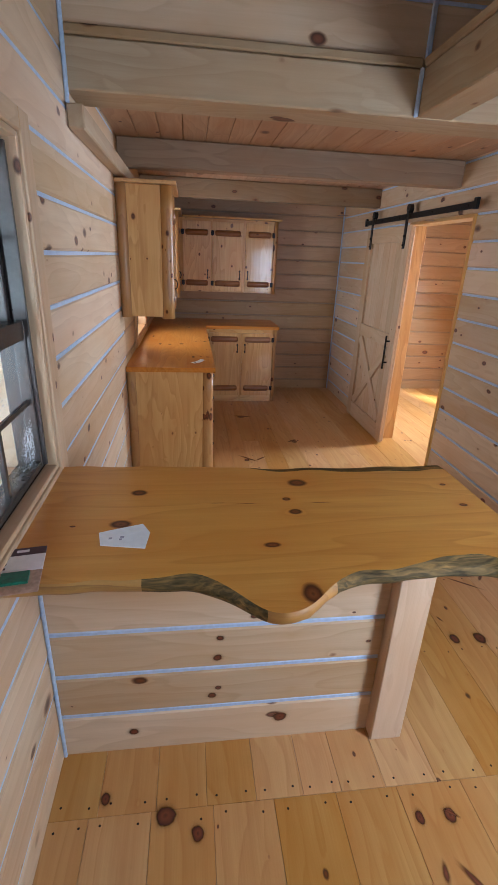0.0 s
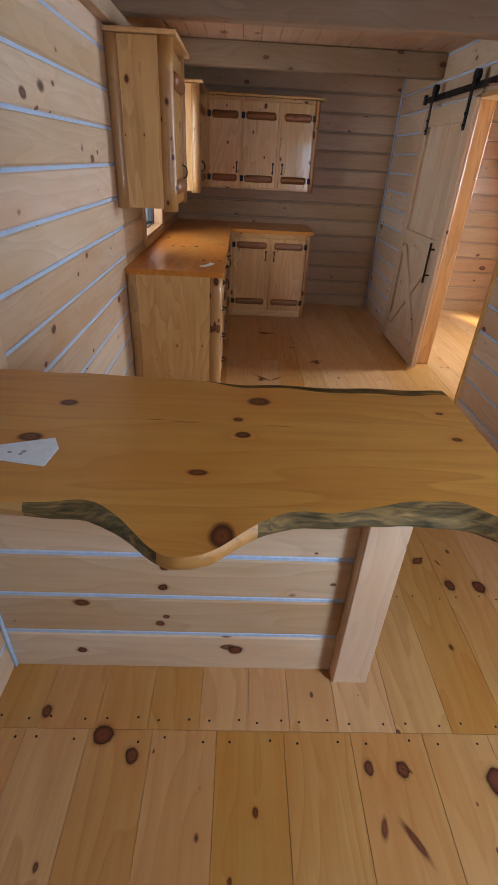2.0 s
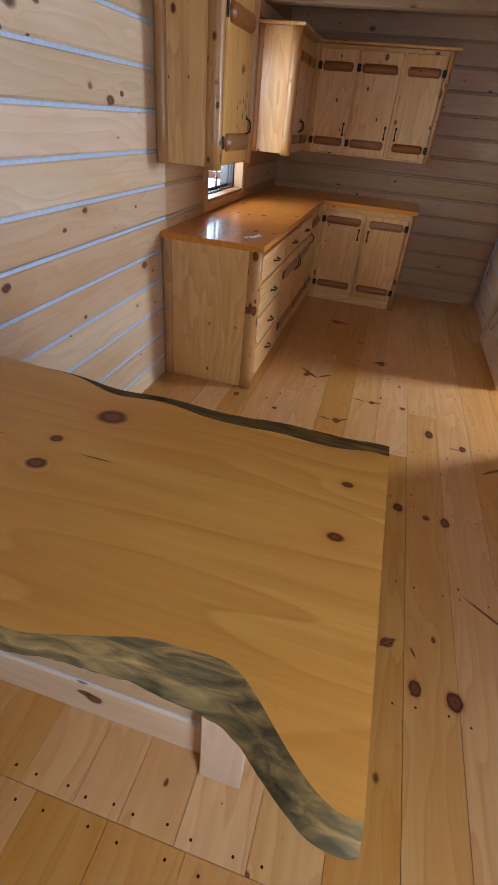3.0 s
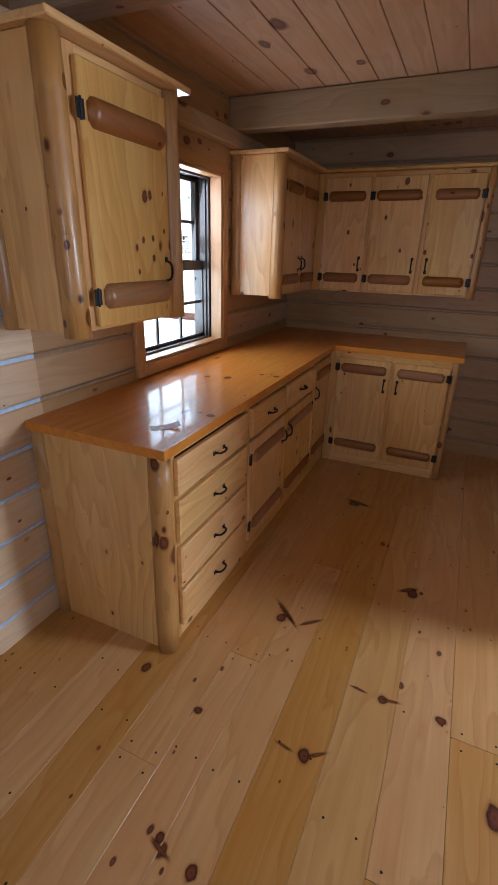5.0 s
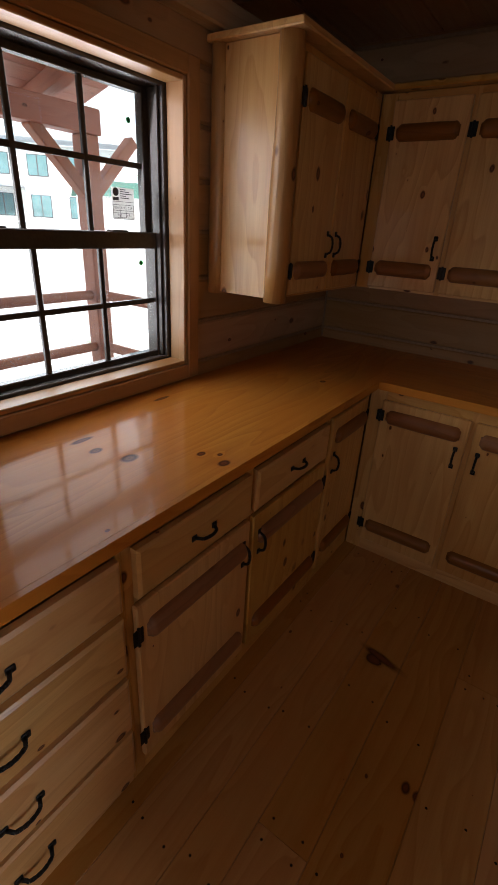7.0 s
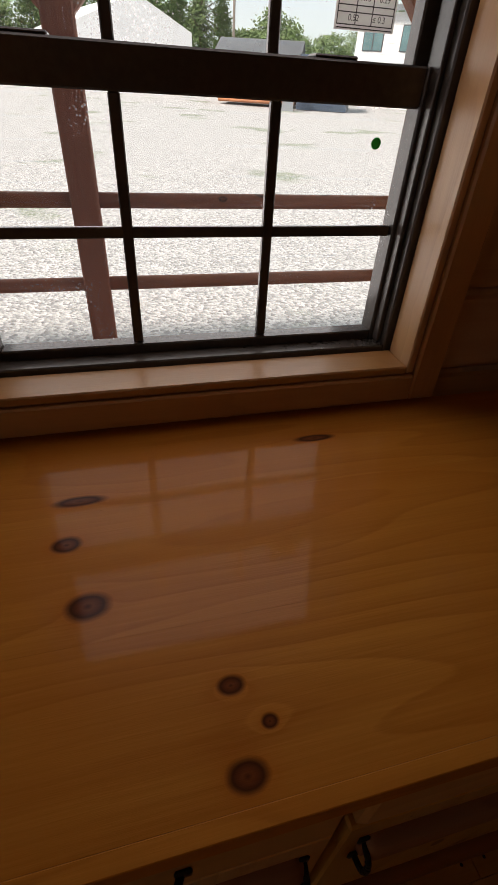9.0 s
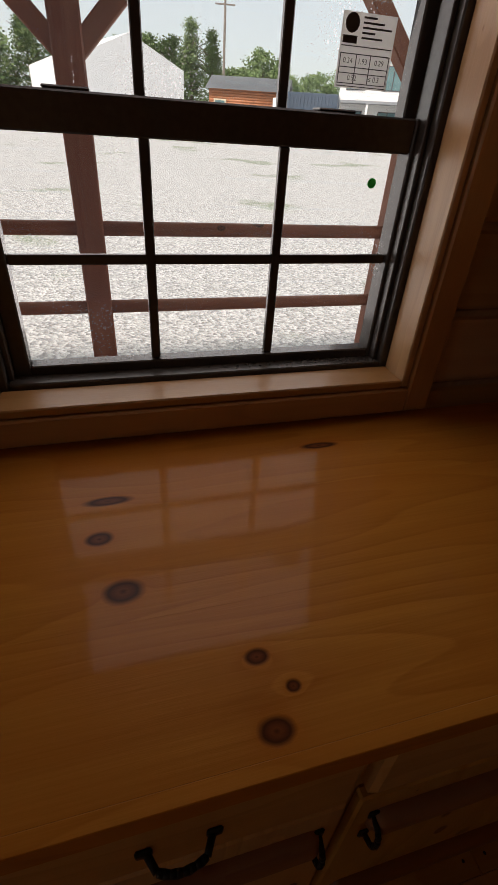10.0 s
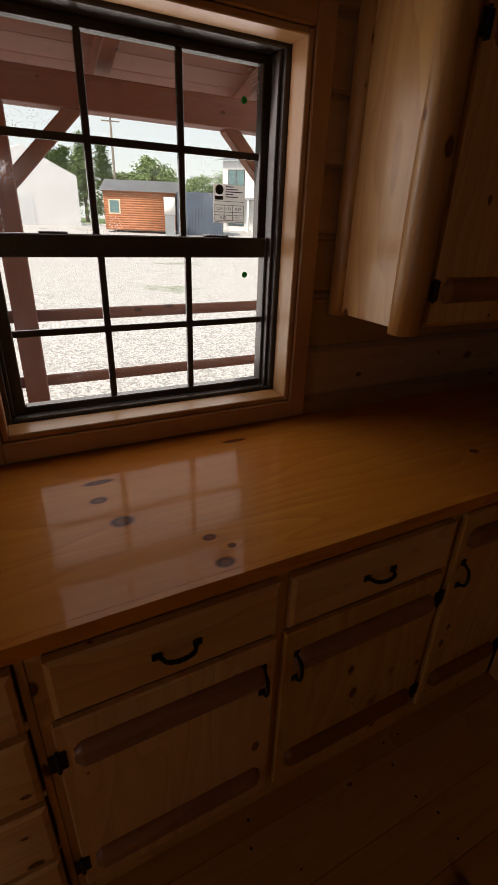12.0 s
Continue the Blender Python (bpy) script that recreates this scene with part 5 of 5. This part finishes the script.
# blue container and a white tank
b = building("shipping_container", "dark blue corrugated steel container", facing(0.375, 44, -4))
part("body", boxed(-1.9, 1.9, 0, 6, 0.1, 4.0), BLUE, b)
for k in range(14):
    part("rib", boxed(-1.85 + 0.27 * k, -1.72 + 0.27 * k, -0.05, 0.0, 0.25, 3.85), BLUE, b)
b = building("water_tank", "small white plastic tank on a stand", facing(0.318, 42))
part("tank", rod(bmesh.new(), (0, 0, 1.9), (0, 0, 3.4), 0.45, None, 16), WHITE, b, smooth=True)
part("stand", boxed(-0.4, 0.4, -0.4, 0.4, 0, 1.9), METAL, b)
# white two-storey house with dark windows and a porch roof
b = building("white_house", "white two-storey house with dark windows and grey roof", facing(0.52, 56, -14))
part("wall", boxed(-6.0, 11.0, 0, 9, 0, 8.2), WHITE, b)
for k in range(26):
    part("siding_board", boxed(-6.0, 11.0, -0.03, 0.0, 0.2 + 0.305 * k, 0.2 + 0.305 * k + 0.285, 0.01), WHITE, b)
bm = bmesh.new()
vs = [bm.verts.new(p) for p in ((-6.5, -0.7, 8.2), (11.5, -0.7, 8.2), (11.5, 9.6, 10.2), (-6.5, 9.6, 10.2))]
bm.faces.new(vs)
bmesh.ops.solidify(bm, geom=bm.faces[:], thickness=0.3)
part("roof", bm, METAL, b)
for x in (-4.4, -0.9, 2.6, 6.2):
    for z0, z1 in ((0.7, 3.1), (5.0, 7.2)):
        w = part("window", boxed(x - 0.95, x + 0.95, -0.10, -0.02, z0, z1), INK, b)
        for s in (-0.46, 0.46):
            part("pane", boxed(x + s - 0.41, x + s + 0.41, -0.115, -0.10, z0 + 0.08, z1 - 0.08), DARKGLASS, w)
part("porch_roof", boxed(-6.2, 1.2, -2.2, -0.05, 3.7, 3.95), METAL, b)
for x in (-6.0, -2.4, 1.0):
    part("porch_post", boxed(x - 0.1, x + 0.1, -2.1, -1.9, 0, 3.7), WHITE, b)
# green metal roofed shed beside the house
b = building("shed", "small white shed with a green metal roof", facing(0.70, 46, 10))
part("wall", boxed(-3, 3, 0, 5, 0, 3.4), WHITE, b)
bm = bmesh.new()
for y, yy in ((-0.5, 2.5), (5.5, 2.5)):
    bm.faces.new([bm.verts.new(p) for p in ((-3.4, y, 3.3), (3.4, y, 3.3), (3.4, yy, 4.9), (-3.4, yy, 4.9))])
bmesh.ops.solidify(bm, geom=bm.faces[:], thickness=0.08)
part("roof", bm, plain("green_metal", (0.10, 0.26, 0.20), 0.4, 0.2, 1, 0.1, 0), b)
# utility pole
b = thing("utility_pole", "weathered wooden utility pole", "pole")
b.matrix_world = facing(0.22, 70)
part("mast", rod(bmesh.new(), (0, 0, 0), (0, 0, 14.5), 0.18, 0.12, 8), plain("grey_wood", (0.22, 0.19, 0.16), 0.8, 0, 3, 0.2, 0), b)
part("crossarm", boxed(-1.1, 1.1, -0.06, 0.06, 13.6, 13.75), plain("grey_wood_arm", (0.2, 0.17, 0.14), 0.8, 0, 3, 0.2, 0), b)


def leaf_material():
    mat, n, l, bsdf = material("leaves")
    geo = n.new("ShaderNodeNewGeometry")
    l.new(ramp(n, l, geo.outputs["Random Per Island"], [(0.0, (0.06, 0.115, 0.035)), (0.6, (0.12, 0.20, 0.06)), (1.0, (0.19, 0.28, 0.09))]), bsdf.inputs["Base Color"])
    bsdf.inputs["Roughness"].default_value = 0.6
    return mat


LEAF = leaf_material()
TRUNK = plain("tree_bark", (0.09, 0.07, 0.05), 0.9, 0, 6, 0.3, 0.4)


def tree_parts(height, width, conifer, seed):
    rng = random.Random(seed)
    trunk = rod(bmesh.new(), (0, 0, 0), (0, 0, height * 0.85), height * 0.022, height * 0.006, 8)
    for k in range(9):
        a, z = rng.uniform(0, 6.28), height * rng.uniform(0.3, 0.75)
        rod(trunk, (0, 0, z), (width * 0.4 * math.cos(a), width * 0.4 * math.sin(a), z + height * 0.12), height * 0.008, height * 0.002, 5)
    verts, faces = [], []
    clumps = 150
    for c in range(clumps):
        if conifer:
            f = rng.random() ** 0.7
            r = width * 0.5 * (1 - f) * rng.uniform(0.5, 1.05)
            z = height * (0.1 + 0.9 * f)
        else:
            f = rng.uniform(-1, 1)
            r = width * 0.5 * math.sqrt(max(0.02, 1 - f * f)) * rng.uniform(0.45, 1.05)
            z = height * (0.60 + 0.38 * f)
        a = rng.uniform(0, 6.28)
        cx, cy = r * math.cos(a), r * math.sin(a)
        for k in range(34):
            p = Vector((cx, cy, z)) + Vector((rng.gauss(0, 1), rng.gauss(0, 1), rng.gauss(0, 0.7))) * width * 0.062
            u = Vector((rng.gauss(0, 1), rng.gauss(0, 1), rng.gauss(0, 1))).normalized() * width * 0.028
            v = u.orthogonal().normalized() * width * 0.018
            i = len(verts)
            verts += [p - u, p + v, p + u, p - v]
            faces.append((i, i + 1, i + 2, i + 3))
    me = bpy.data.meshes.new("crown")
    me.from_pydata([tuple(v) for v in verts], [], faces)
    me.materials.append(LEAF)
    return mesh_from(trunk, "trunk", TRUNK), me


KINDS = [tree_parts(12, 8, False, 1), tree_parts(15, 7, True, 2), tree_parts(11, 9, False, 3)]
rng = random.Random(7)
PLAN = [(0.285, 88, 0, 0.95), (0.30, 92, 2, 0.85), (0.20, 84, 1, 0.85), (0.165, 86, 1, 0.95), (0.135, 88, 0, 1.0), (0.24, 90, 2, 0.8), (0.33, 95, 0, 0.75), (-0.02, 90, 0, 1.05), (0.05, 95, 2, 1.1), (-0.09, 92, 1, 1.0),
        (0.38, 100, 2, 0.9), (0.43, 105, 0, 1.0), (0.10, 98, 0, 1.1), (0.48, 100, 1, 0.9), (0.56, 110, 0, 1.1), (-0.16, 90, 2, 1.1), (0.66, 105, 1, 1.0), (0.78, 100, 0, 1.0)]
for az, dist, kind, size in PLAN:
    t = thing("tree", "tall dark conifer at the edge of the lot" if kind == 1 else "round leafy tree at the edge of the lot", "tree", "far trees")
    t.matrix_world = facing(az, dist, rng.uniform(0, 360)) @ Matrix.Scale(size, 4)
    for nm, me in zip(("trunk", "crown"), KINDS[kind]):
        ob = new(nm, me)
        ob.parent = t
